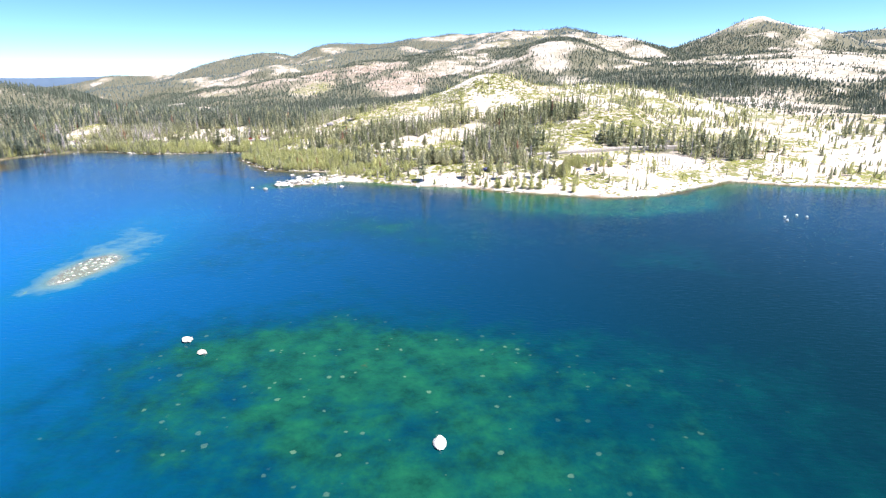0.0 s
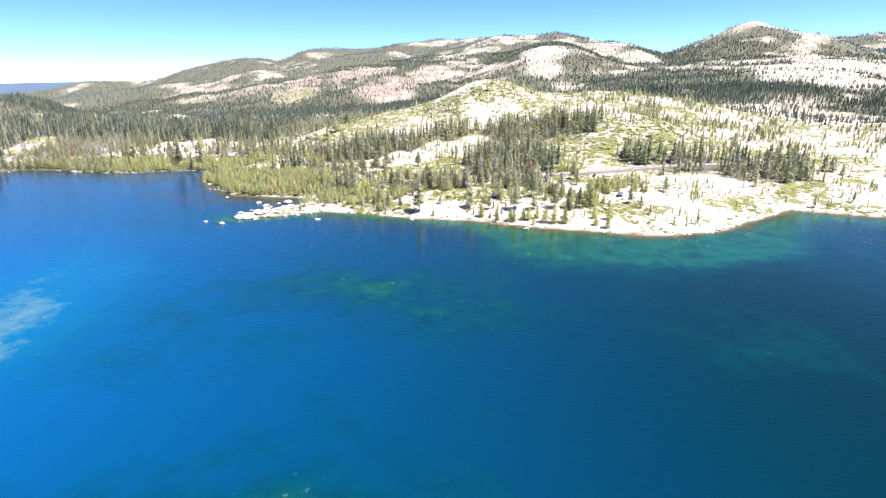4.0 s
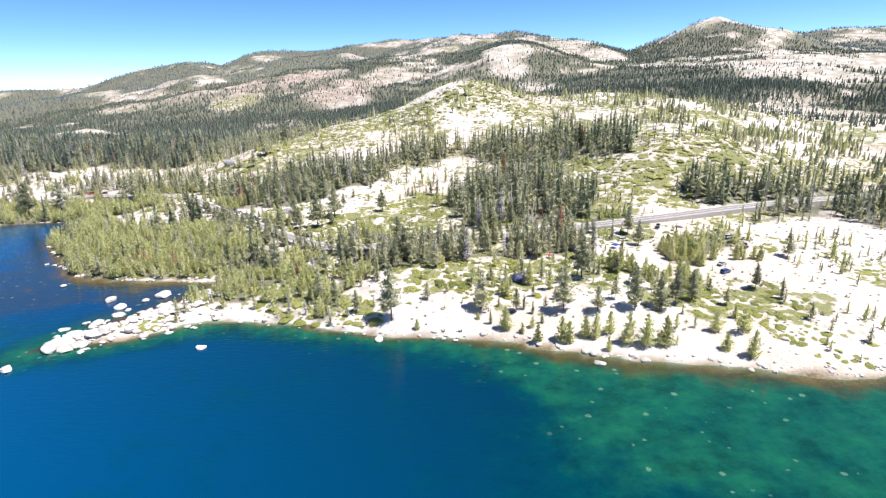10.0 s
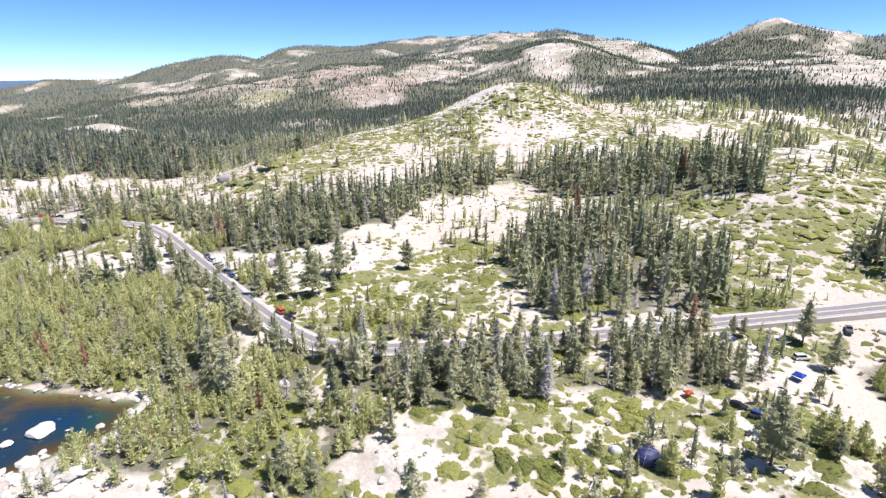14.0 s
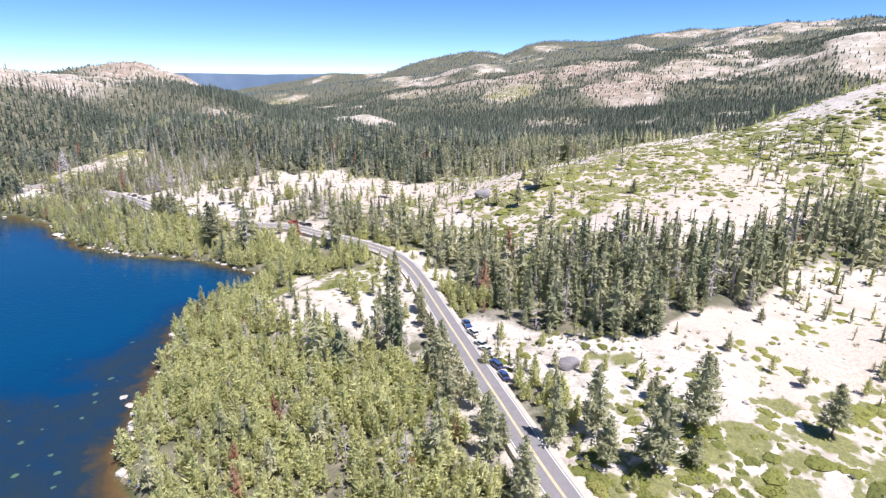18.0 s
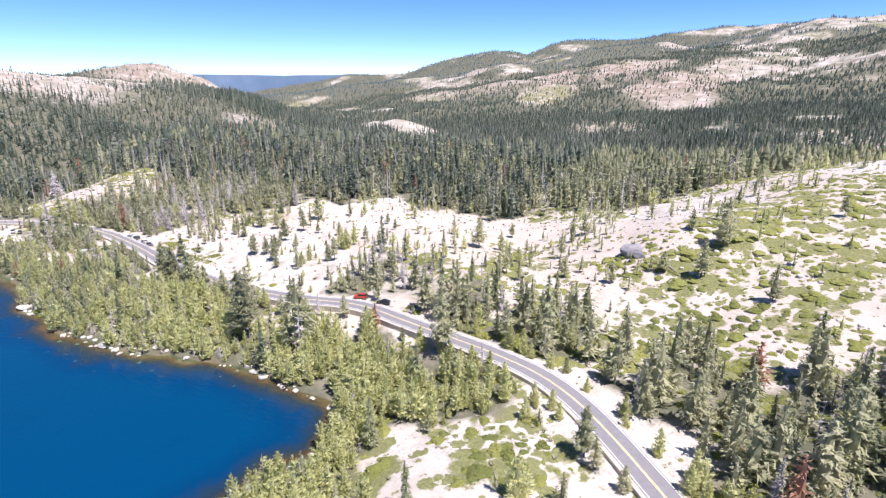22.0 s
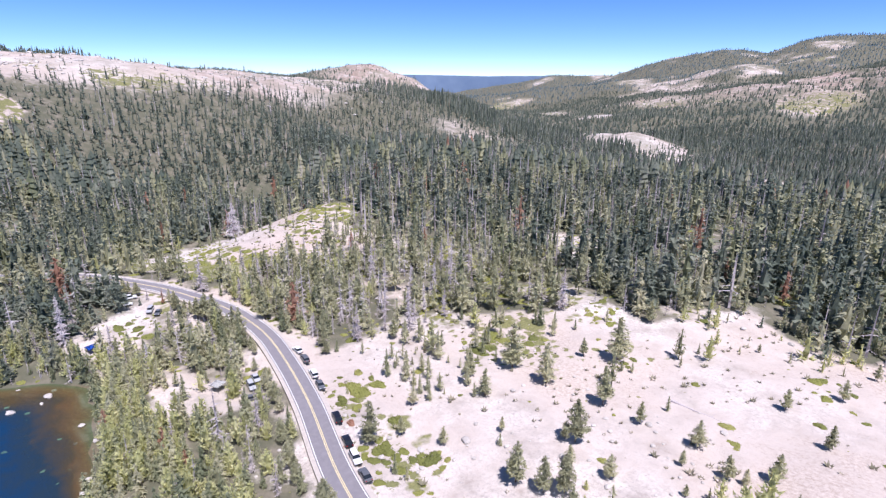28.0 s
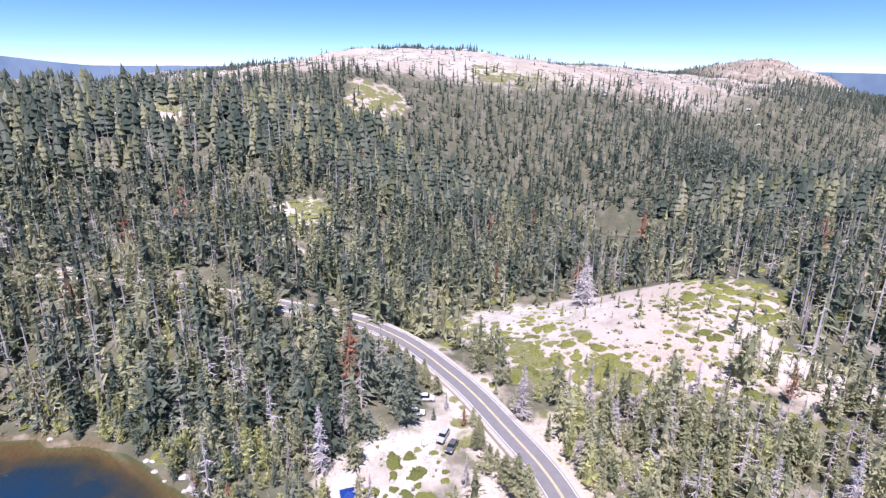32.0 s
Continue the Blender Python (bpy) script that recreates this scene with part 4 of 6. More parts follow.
def scatter_mesh(name, models, place, mat, tones):
    """Many unlike copies of a few shapes joined into one mesh. place: rows of x, y, z, turn, width, height."""
    vs, fs, ts, at = [], [], [], 0
    pick = np.arange(len(place)) % len(models)
    for k, (mv, mf) in enumerate(models):
        p = place[pick == k]
        if not len(p):
            continue
        c, s = np.cos(p[:, 3])[:, None], np.sin(p[:, 3])[:, None]
        X = (mv[:, 0] * c - mv[:, 1] * s) * p[:, 4:5] + p[:, 0:1]
        Y = (mv[:, 0] * s + mv[:, 1] * c) * p[:, 4:5] + p[:, 1:2]
        Z = mv[:, 2] * p[:, 5:6] + p[:, 2:3]
        vs.append(np.stack([X, Y, Z], -1).reshape(-1, 3))
        fs.append((mf[None] + (np.arange(len(p)) * len(mv))[:, None, None] + at).reshape(-1, 3))
        ts.append(np.repeat(tones[pick == k], len(mv)))
        at += len(p) * len(mv)
    return new(name, mesh_of(name, np.concatenate(vs), np.concatenate(fs), mat, {"tone": np.concatenate(ts)}))


# ---- trees ----
def conifer_models(seed, n, whorls, arms, base, width, droop, tufts, size, sides, core, power=0.65):
    out = []
    for k in range(n):
        r = rng(seed + k)
        crown = crown_of(r, whorls, arms, base * r.uniform(0.7, 1.5), width * r.uniform(0.85, 1.2), droop, tufts, size, core, power)
        out.append((crown, stem(r, sides, 0.96, 0.013, 4 if sides > 4 else 2)))
    return out


def joined(model):
    (a, fa), (b, fb) = model
    return np.concatenate([a, b]), np.concatenate([fa, fb + len(a)])


NEAR = {0: conifer_models(100, 10, 15, 7, 0.17, 0.23, 0.02, 15, 0.032, 7, (7, 5), 0.55), 1: conifer_models(200, 8, 13, 8, 0.02, 0.27, -0.2, 13, 0.039, 6, (7, 5), 0.55),
        2: conifer_models(300, 6, 17, 6, 0.08, 0.15, 0.25, 11, 0.027, 7, (6, 6), 0.75)}
MID = {0: [joined(q) for q in conifer_models(400, 10, 11, 6, 0.17, 0.21, 0.05, 4, 0.047, 4, (5, 3), 0.55)], 1: [joined(q) for q in conifer_models(500, 10, 10, 7, 0.14, 0.25, -0.2, 3, 0.063, 3, (5, 3), 0.55)],
       2: [joined(q) for q in conifer_models(600, 10, 12, 6, 0.08, 0.155, 0.25, 4, 0.042, 4, (5, 3), 0.75)]}


def far_tree(r, tiers=3, sides=5):
    v, f = [], []
    for k in range(tiers):
        u = 3.0 * k / tiers
        z0, z1, w, q = 0.1 + 0.27 * u, 0.3 + 0.6 / tiers + 0.25 * u, 0.2 * (1 - 0.26 * u), len(v)
        o = r.uniform(0, 6.283)
        v += [(w * r.uniform(0.6, 1.2) * math.cos(o + 6.283 / sides * j), w * r.uniform(0.6, 1.2) * math.sin(o + 6.283 / sides * j), z0 + r.uniform(-0.05, 0.05)) for j in range(sides)]
        v.append((r.uniform(-0.02, 0.02), r.uniform(-0.02, 0.02), z1))
        f += [(q + j, q + (j + 1) % sides, q + sides) for j in range(sides)]
    return np.array(v), np.array(f)


LEAN = [far_tree(rng(720 + k), 5, 5) for k in range(8)]
DEAD_NEAR = [(twigs(rng(800 + k), 190, 0.1, 0.17), stem(rng(850 + k), 6, 1.0, 0.015)) for k in range(4)]
DEAD_FAR = [joined((twigs(rng(840 + k), 6, 0.1, 0.24), stem(rng(890 + k), 3, 1.0, 0.02, 2))) for k in range(4)]
DEAD_MID = [joined((twigs(rng(820 + k), 28, 0.12, 0.21), stem(rng(870 + k), 4, 1.0, 0.016, 2))) for k in range(4)]


def sow(x0, x1, y0, y1, step, seed, lo, hi):
    """Jittered places on a square lattice, between two distances from the road's bend."""
    r = rng(seed)
    X, Y = np.meshgrid(np.arange(x0, x1, step), np.arange(y0, y1, step))
    X, Y = X.ravel() + r.uniform(-0.5, 0.5, X.size) * step, Y.ravel() + r.uniform(-0.5, 0.5, Y.size) * step
    far = np.hypot(X + 150, Y - 350)
    m = (far >= lo) & (far < hi)
    return X[m], Y[m], r


def off_road(X, Y):
    m = np.ones(len(X), bool)
    k = (X > -640) & (X < 320) & (Y > 250) & (Y < 540)
    m[k] = np.abs(signed_distance(X[k], Y[k], ROAD, False)) > 5.4
    return m


X, Y, r = sow(-900, 440, 190, 920, 3.1, 7, 0, 590)
W, K, L_ = woodland(X, Y)
clear = off_road(X, Y) & (np.abs(signed_distance(X, Y, TRACK, False)) > 3.5) & (L_ > -2.5) & (height(X, Y) > 0.12)
loose = (0.12 + 0.12 * np.exp(-((X - 100) / 65) ** 2 - ((Y - 262) / 42) ** 2) + 0.3 * np.exp(-((X - 210) / 160) ** 2 - ((Y - 510) / 140) ** 2) + 0.14 * np.exp(-((X + 10) / 80) ** 2 - ((Y - 600) / 80) ** 2) + 0.12 * np.exp(-((X + 240) / 90) ** 2 - ((Y - 555) / 40) ** 2) + 0.12 * np.exp(-((X + 325) / 90) ** 2 - ((Y - 525) / 50) ** 2) + 0.08 * np.exp(-((X + 40) / 60) ** 2 - ((Y - 390) / 45) ** 2)) * np.clip(0.35 + fbm(X, Y, 26, 33, 3) * 3.4, 0, 1.8) * (L_ > 4) * (W < 0.25)
m = (r.random(len(X)) < np.maximum(W * np.where(K == 1, 0.95, 0.74), loose)) & clear
X, Y, W, K = X[m], Y[m], W[m], K[m]
K = np.where((W < 0.25) | (r.random(len(X)) < 0.45) & (signed_distance(X, Y, BIG_WOOD) < 0), np.where(W < 0.25, r.choice([0, 0, 0, 1, 1, 2], len(X)), r.choice([2, 2, 0, 0, 1], len(X))), K)
K = np.where(r.random(len(X)) < np.where(K == 1, 0.1, 0.25), r.integers(0, 3, len(X)), K)
Hh = np.where(K == 1, r.uniform(3.0, 9.0, len(X)), np.where(K == 2, r.uniform(6, 20, len(X)), r.uniform(4, 16, len(X))))
Hh = np.where(W < 0.25, r.uniform(1.5, 6.5, len(X)) * r.choice([1, 1, 1.7], len(X)), Hh)


def thicken(x0, x1, y0, y1, step, seed, kind=1, lo=2.5, hi=7.5):
    """More small trees where young pines crowd."""
    global X, Y, W, K, Hh
    x, y, q = sow(x0, x1, y0, y1, step, seed, 0, 900)
    w, k, lk = woodland(x, y)
    ok = (k == kind) & (q.random(len(x)) < w * 0.9) & (w > 0.4) & (lk > -2.5) & (height(x, y) > 0.12) & off_road(x, y)
    n_ = int(ok.sum())
    X, Y, W, K, Hh = np.r_[X, x[ok]], np.r_[Y, y[ok]], np.r_[W, w[ok]], np.r_[K, np.full(n_, kind)], np.r_[Hh, q.uniform(lo, hi, n_)]


thicken(-225, -20, 245, 430, 2.5, 8)
thicken(-470, -205, 405, 500, 3.2, 9, 1, 3.0, 9.5)
thicken(-610, -490, 285, 472, 3.4, 13, 0, 6.0, 15.0)
thicken(-65, 75, 282, 312, 3.2, 10, 0, 3.0, 12.0)
thicken(-140, 140, 325, 520, 5.5, 12, 2, 3.0, 9.0)


def own_pines(rows, kind):
    """Trees that stand out singly: x, y and height."""
    global X, Y, W, K, Hh
    a = np.array(rows, float)
    far_off = np.ones(len(X), bool)
    for x, y, h in rows:
        far_off &= (np.hypot(X - x, Y - y) > 2.6) | (W < 0)
    X, Y, W, K, Hh = X[far_off], Y[far_off], W[far_off], K[far_off], Hh[far_off]
    X, Y, Hh = np.r_[X, a[:, 0]], np.r_[Y, a[:, 1]], np.r_[Hh, a[:, 2]]
    W, K = np.r_[W, np.full(len(a), -1.0)], np.r_[K, np.full(len(a), kind)]


own_pines([(-16, 242, 22), (16, 244, 15), (1, 278, 13), (-29, 249, 9), (-3, 253, 7), (28, 240, 9), (44, 237, 16), (57, 260, 18), (55, 234, 10), (68, 234, 16),
           (63, 240, 9), (77, 235, 14), (91, 240, 12), (84, 238, 13), (101, 247, 5), (102, 237, 7), (-44, 261, 13), (-38, 259, 9), (-72, 290, 13), (-66, 287, 16),
           (-45, 282, 12), (-12, 292, 15), (-8, 289, 13), (-4, 296, 13), (94, 297, 12), (94, 310, 14), (150, 276, 12), (117, 245, 10), (75, 252, 9), (71, 261, 8)], 0)
own_pines([(89, 220, 8), (100, 228, 5), (99, 219, 6), (94, 207, 9), (88, 211, 6), (60, 218, 11), (65, 216, 11), (71, 216, 10), (48, 224, 8), (51, 223, 9), (56, 224, 8),
           (40, 223, 9), (42, 222, 8), (32, 223, 7), (53, 216, 5), (28, 229, 4), (-7, 236, 4), (78, 264, 8)], 1)
def clump(x, y, spread, count, lo, hi, seed, kind=1):
    """A tight group of young pines."""
    q = rng(seed)
    own_pines([(float(x + q.normal(0, spread)), float(y + q.normal(0, spread)), float(q.uniform(lo, hi))) for _ in range(count)], kind)


clump(107, 281, 5.5, 46, 5, 9.5, 81)
clump(74, 266, 2.6, 11, 5, 8.5, 82)
clump(93, 246, 3.0, 13, 6, 10, 83)
clump(131, 276, 2.6, 10, 4, 7.5, 84)
clump(86, 259, 2.2, 8, 4, 7.5, 85)
clump(96, 262, 2.4, 7, 4, 6.5, 86)
own_pines([(-319, 528, 11), (-335, 527, 12), (-347, 528, 14), (-318, 510, 5), (-313, 504, 5), (-331, 504, 4), (-319, 494, 10), (-313, 495, 9), (-339, 493, 5), (-355, 498, 6),
           (-349, 489, 5), (-352, 482, 11), (-353, 517, 8), (-309, 527, 6), (-296, 527, 7), (-296, 519, 4), (-288, 521, 6), (-287, 557, 6), (-278, 570, 6), (-274, 590, 5),
           (-281, 527, 7), (-276, 546, 6), (-285, 522, 4), (-301, 585, 3), (-327, 550, 14), (-335, 545, 6), (-305, 506, 6), (-292, 511, 3), (-331, 578, 8), (-316, 511, 11), (-388, 519, 8), (-344, 513, 8)], 0)
own_pines([(-72, 355, 17), (-59, 348, 20), (-52, 363, 19), (-26, 373, 13), (-52, 353, 8), (-68, 346, 12), (-29, 390, 5.5), (-61, 371, 6.5), (-49, 380, 8), (-45, 398, 6), (-80, 394, 6), (-62, 370, 5), (-86, 379, 5), (-52, 413, 6), (-36, 418, 5), (-93, 376, 4), (-104, 375, 6), (-149, 383, 8),
           (-137, 385, 17), (-148, 394, 9), (-117, 500, 12), (-93, 555, 8), (-83, 522, 7), (-273, 492, 10), (-303, 489, 11), (-182, 509, 8), (-165, 506, 8), (-149, 514, 8),
           (-137, 512, 13), (-142, 539, 8), (-131, 529, 18), (-219, 559, 7), (-226, 534, 14), (-268, 436, 23), (-246, 437, 24), (-201, 445, 18), (-185, 557, 11)], 0)


def roadside(x0, x1, side, lo, hi, share, seed, kind=0):
    """A loose row of pines on the verge of one stretch of road."""
    q = rng(seed)
    at = np.nonzero((LINE[:, 0] > x0) & (LINE[:, 0] < x1))[0]
    for k in at[q.random(len(at)) < share]:
        x, y = LINE[k] + SIDE[k] * (side + q.uniform(-0.8, 2.5)) + T_[k] * q.uniform(-1.2, 1.2)
        if abs(float(signed_distance(np.array([x]), np.array([y]), ROAD, False)[0])) > 5.3:
            own_pines([(float(x), float(y), float(q.uniform(lo, hi)))], kind)


roadside(-542, -478, 6.6, 8, 15, 0.8, 71)
roadside(-336, -280, 6.3, 8, 16, 0.95, 72)
roadside(-280, -205, 6.8, 4, 9, 0.3, 77)
roadside(-45, 80, 6.3, 6, 13, 0.85, 73)
roadside(-45, 60, -6.3, 4, 9, 0.5, 78)
roadside(-472, -424, 6.4, 6, 11, 0.95, 79)
roadside(-440, -345, 6.4, 4, 8, 0.65, 80)
roadside(-515, -478, 6.4, 4, 7, 0.5, 89)
roadside(-150, -62, 6.3, 6, 13, 0.7, 74)
roadside(-215, -125, -6.4, 3, 8, 0.9, 75, 1)
roadside(-215, -150, 6.6, 3, 8, 0.7, 76, 1)


def grove(poly, step, seed, lo, hi, kinds):
    """Trees that crowd one patch."""
    global X, Y, W, K, Hh
    a = np.array(poly, float)
    x, y, q = sow(a[:, 0].min(), a[:, 0].max(), a[:, 1].min(), a[:, 1].max(), step, seed, 0, 900)
    ok = (signed_distance(x, y, poly) + fbm(x, y, 12, 62, 3) * 8 < 0) & off_road(x, y) & (signed_distance(x, y, LAKE) > 0.5) & (height(x, y) > 0.15) & (q.random(len(x)) < 0.85)
    n_ = int(ok.sum())
    X, Y, W, K, Hh = np.r_[X, x[ok]], np.r_[Y, y[ok]], np.r_[W, np.full(n_, 0.6)], np.r_[K, q.choice(kinds, n_)], np.r_[Hh, q.uniform(lo, hi, n_)]


grove([(-468, 494), (-464, 522), (-447, 550), (-405, 521), (-411, 501), (-432, 497)], 3.2, 91, 4, 11, [0, 1, 1, 2])
grove([(-496, 366), (-485, 372), (-480, 391), (-466, 411), (-452, 429), (-447, 439), (-458, 444), (-474, 430), (-489, 407), (-496, 387)], 2.7, 92, 4, 10, [0, 1, 1])
grove([(-444, 444), (-440, 458), (-420, 462), (-408, 450), (-376, 440), (-387, 430), (-420, 434)], 2.9, 93, 4, 11, [0, 1, 1, 2])
grove([(-438, 472), (-432, 484), (-408, 480), (-396, 476), (-410, 470)], 3.0, 94, 5, 12, [0, 2, 1])
grove([(-486, 562), (-465, 572), (-432, 588), (-426, 578), (-450, 558), (-474, 548)], 3.8, 95, 5, 12, [0, 2, 2])
own_pines([(-467, 475, 8)], 4)
own_pines([(-478, 466, 9), (-481, 470, 7), (-463, 478, 5), (-459, 476, 6), (-448, 480, 8), (-452, 477, 6)], 0)
CAMP = [(-477.5, 467), (-472, 464), (-463.6, 469.5), (-460.3, 471), (-450, 448), (-401, 467), (-398, 476.6), (-395.5, 474), (-389.8, 471.5), (33, 263.5), (27, 266), (-53.6, 292.5), (-40.7, 290),
        (73, 311.5), (60, 279.5), (62.5, 274), (89, 302), (111, 315.5), (-28.6, 296), (81, 290.5), (50.3, 284.7), (-78.3, 300), (134.5, 294.3), (137, 286), (118.5, 270.4), (115, 261.5), (102.5, 270)]
# the bend by the camp lies open to the lake
bend = (np.abs(signed_distance(X, Y, ROAD, False)) < 15) & (X > -518) & (X < -452) & (Y < 487) & (signed_distance(X, Y, [(-452, 487), (-487, 476), (-518, 455), (-500, 430), (-452, 465)]) < 0)
Hh = np.where(bend, np.minimum(Hh, 5.5), Hh)
free = np.ones(len(X), bool)
for x, y in CAMP:
    free &= np.hypot(X - x, Y - y) > 3.4
X, Y, W, K, Hh = X[free], Y[free], W[free], K[free], Hh[free]
Z = height(X, Y)
DEADNESS = np.clip(0.19 + 0.3 * np.exp(-((X + 430) / 90) ** 2 - ((Y - 545) / 60) ** 2) + 0.12 * np.exp(-((X + 470) / 60) ** 2 - ((Y - 410) / 50) ** 2) + fbm(X, Y, 90, 95, 3) * 0.3, 0.02, 0.5) * (W > 0.25) * np.where(K == 1, 0.45, 1)
fate = r.random(len(X))
KIND = np.where(fate < DEADNESS, 3, np.where((fate > 0.994) & (W > 0.3), 4, K))
KIND = np.where((KIND == 1) & (X < -330) & (r.random(len(X)) < 0.65), 2, KIND)
KIND = np.where((KIND == 2) & (X < -230) & (signed_distance(X, Y, BIG_WOOD) < 8) & (r.random(len(X)) < 0.75), 5, KIND)
# those that stand singly or at the edge of the track are trees of their own
track = np.minimum(np.abs(signed_distance(X, Y, [(20, 245), (0, 300), (-60, 350), (-140, 420)], False)), np.abs(signed_distance(X, Y, [(-140, 420), (-240, 470), (-330, 500), (-430, 490)], False)))
score = track + 60 * (W > 0.5) + r.uniform(0, 30, len(X)) - 500 * (W < 0)
NAMES = {0: ("pine_tree", "tall lodgepole pine with sparse grey-green crown on granite", "pines on the granite slopes", M_PINE),
         1: ("young_pine", "bushy young pine with yellow-green needles", "young pines by the lake", M_YOUNG),
         2: ("fir_tree", "slender dark green fir in a dense stand", "firs above the road", M_FIR),
         3: ("dead_tree", "dead conifer with bare silver-grey branches", "dead trees among the pines", M_DEAD)}
single = np.zeros(len(X), bool)
for kind, limit in ((0, 280), (1, 230), (2, 170), (3, 110)):
    idx = np.nonzero(KIND == kind)[0]
    single[idx[np.argsort(score[idx])[:limit]]] = True
for kind, (name, label, group, mat) in NAMES.items():
    protos = []
    for (cv, cf), (sv, sf) in (DEAD_NEAR if kind == 3 else NEAR[kind]):
        protos.append((mesh_of("crown", cv, cf, mat), mesh_of("trunk", sv, sf, M_DEAD if kind == 3 else M_BARK, None, True)))
    for q, k in enumerate(np.nonzero(single & (KIND == kind))[0]):
        crown, trunk = protos[q % len(protos)]
        tree = tagged(new(name), label, "tree", group)
        part("trunk", trunk, tree)
        part("crown", crown, tree)
        hgt = Hh[k]
        tree.matrix_basis = pose(X[k], Y[k], Z[k] - 0.1, 0, 0, r.uniform(0, 360)) @ Matrix.Diagonal((hgt * r.uniform(0.9, 1.2), hgt * r.uniform(0.9, 1.2), hgt, 1))
rest = ~single
# the flight's line decides how much shape a joined tree gets
flown = np.minimum(np.abs(signed_distance(X, Y, [(0, 100), (-10, 180), (-110, 295), (-260, 415), (-360, 453)], False)), 900)
STUFF = {0: ("pine_wood", "stand of grey-green lodgepole pines on the slopes", MID[0], M_PINE_S), 1: ("young_pine_wood", "thicket of young yellow-green pines by the lake", MID[1], M_YOUNG_S),
         2: ("fir_wood", "dense stand of dark green firs", MID[2], M_FIR_S), 3: ("dead_wood", "standing dead silver-grey conifers in the forest", DEAD_MID, M_DEAD_S), 4: ("rusty_wood", "scattered dying conifers with rust-red needles", MID[0], M_RUST_S),
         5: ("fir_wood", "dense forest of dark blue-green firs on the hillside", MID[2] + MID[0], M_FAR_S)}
THIN = {0: [joined(q) for q in conifer_models(430, 6, 6, 4, 0.13, 0.21, 0.1, 2, 0.08, 3, (4, 3), 0.55)], 1: [joined(q) for q in conifer_models(530, 6, 6, 4, 0.02, 0.26, -0.1, 2, 0.09, 3, (4, 3), 0.55)],
        2: [joined(q) for q in conifer_models(630, 6, 7, 4, 0.08, 0.16, 0.25, 2, 0.07, 3, (4, 3), 0.75)]}
for kind, (name, label, models, mat) in STUFF.items():
    for far_off in (0, 1, 2):
        k = rest & (KIND == kind) & ((flown > 145).astype(int) + (flown > 310) == far_off)
        if not k.any():
            continue
        wd_ = Hh[k] * r.uniform(0.85, 1.3, k.sum()) * {2: 1.2, 5: 1.35}.get(kind, 1.0)
        ob = scatter_mesh(name, models if far_off == 0 else DEAD_FAR if kind == 3 else LEAN if far_off == 2 else THIN[{4: 0, 5: 2}.get(kind, kind)], np.stack([X[k], Y[k], Z[k] - 0.1, r.uniform(0, 6.283, k.sum()), wd_, Hh[k]], 1), mat, r.random(k.sum()))
        tagged(ob, label, "woods", kind="stuff")

# far woods
rows = []
SHORT = [far_tree(rng(760 + k), 2, 4) for k in range(6)]
SPIRE = [far_tree(rng(780 + k), 1, 5) for k in range(6)]
for step, lo, hi, seed, size in ((5.2, 590, 1250, 17, (6, 15)), (9.2, 1250, 2500, 18, (6, 15)), (16.5, 2500, 4400, 19, (8, 16))):
    X, Y, r = sow(-4700, 4000, 60, 4700, step, seed, lo, hi)
    seen = (Y - 60 > -0.35 * (-X - 300)) & (X < 400 + 1.15 * (Y + 200))
    X, Y = X[seen], Y[seen]
    W, K, L_ = woodland(X, Y)
    m = (r.random(len(X)) < W) & (L_ > 3)
    X, Y = X[m], Y[m]
    h = r.uniform(*size, len(X)) * np.where(W[m] < 0.25, 0.7, 1.0)
    rows.append(np.stack([X, Y, height(X, Y) - 0.5, r.uniform(0, 6.283, len(X)), h * r.uniform(0.75, 1.2, len(X)), h], 1))
burnt = 0.07 + 0.25 * np.exp(-((rows[0][:, 0] + 330) / 300) ** 2 - ((rows[0][:, 1] - 1050) / 260) ** 2)
gone = rng(21).random(len(rows[0])) < burnt
ob = scatter_mesh("dead_wood", DEAD_FAR, rows[0][gone], M_DEAD_S, rng(22).random(int(gone.sum())))
tagged(ob, "standing dead silver-grey conifers in the forest", "woods", kind="stuff")
rows[0] = rows[0][~gone]
west = (rows[0][:, 0] < -480) & (rows[0][:, 1] < 1000) & (rows[0][:, 0] > -1150)
rows[0][:, 5] *= np.clip(1.0 + fbm(rows[0][:, 0], rows[0][:, 1], 45, 97, 3) * 0.9, 0.6, 1.5)
rows[0][west, 4] *= 1.45
crest = west & (rows[0][:, 0] < -730)
rows[0][crest, 4:6] *= np.stack([0.85 - 0.2 * smooth(-730, -800, rows[0][crest, 0])] * 2, 1)
ROUGH = [conifer_models(660 + q, 1, 5, 4, 0.08, 0.2, 0.2, 1, 0.11, 3, (4, 2), 0.7)[0][0] for q in range(8)]
# the last row's blue tint is painted haze, its trees are ordinary conifers
for models, place, mat, label in ((ROUGH, rows[0][west], M_FAR_S, "dark green firs covering the western hillside"), (SHORT, rows[0][~west], M_FAR_S, "dark green conifer forest over the far hills"), (SPIRE, rows[1], M_FAR_S, "dark green conifer forest over the far hills"), (SPIRE, rows[2], M_CREST_S, "conifers along the farthest crests, with blue distance haze put into their colour")):
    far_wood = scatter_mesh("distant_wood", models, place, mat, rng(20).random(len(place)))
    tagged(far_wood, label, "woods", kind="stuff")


# ---- brush: low manzanita in rounded patches ----
X, Y, r = sow(-640, 400, 200, 760, 3.1, 31, 0, 500)
W, _, L_ = woodland(X, Y)
cover = brush_cover(X, Y)
patchy = np.clip(0.5 + fbm(X, Y, 19, 84, 3) * 2.4, 0, 1)
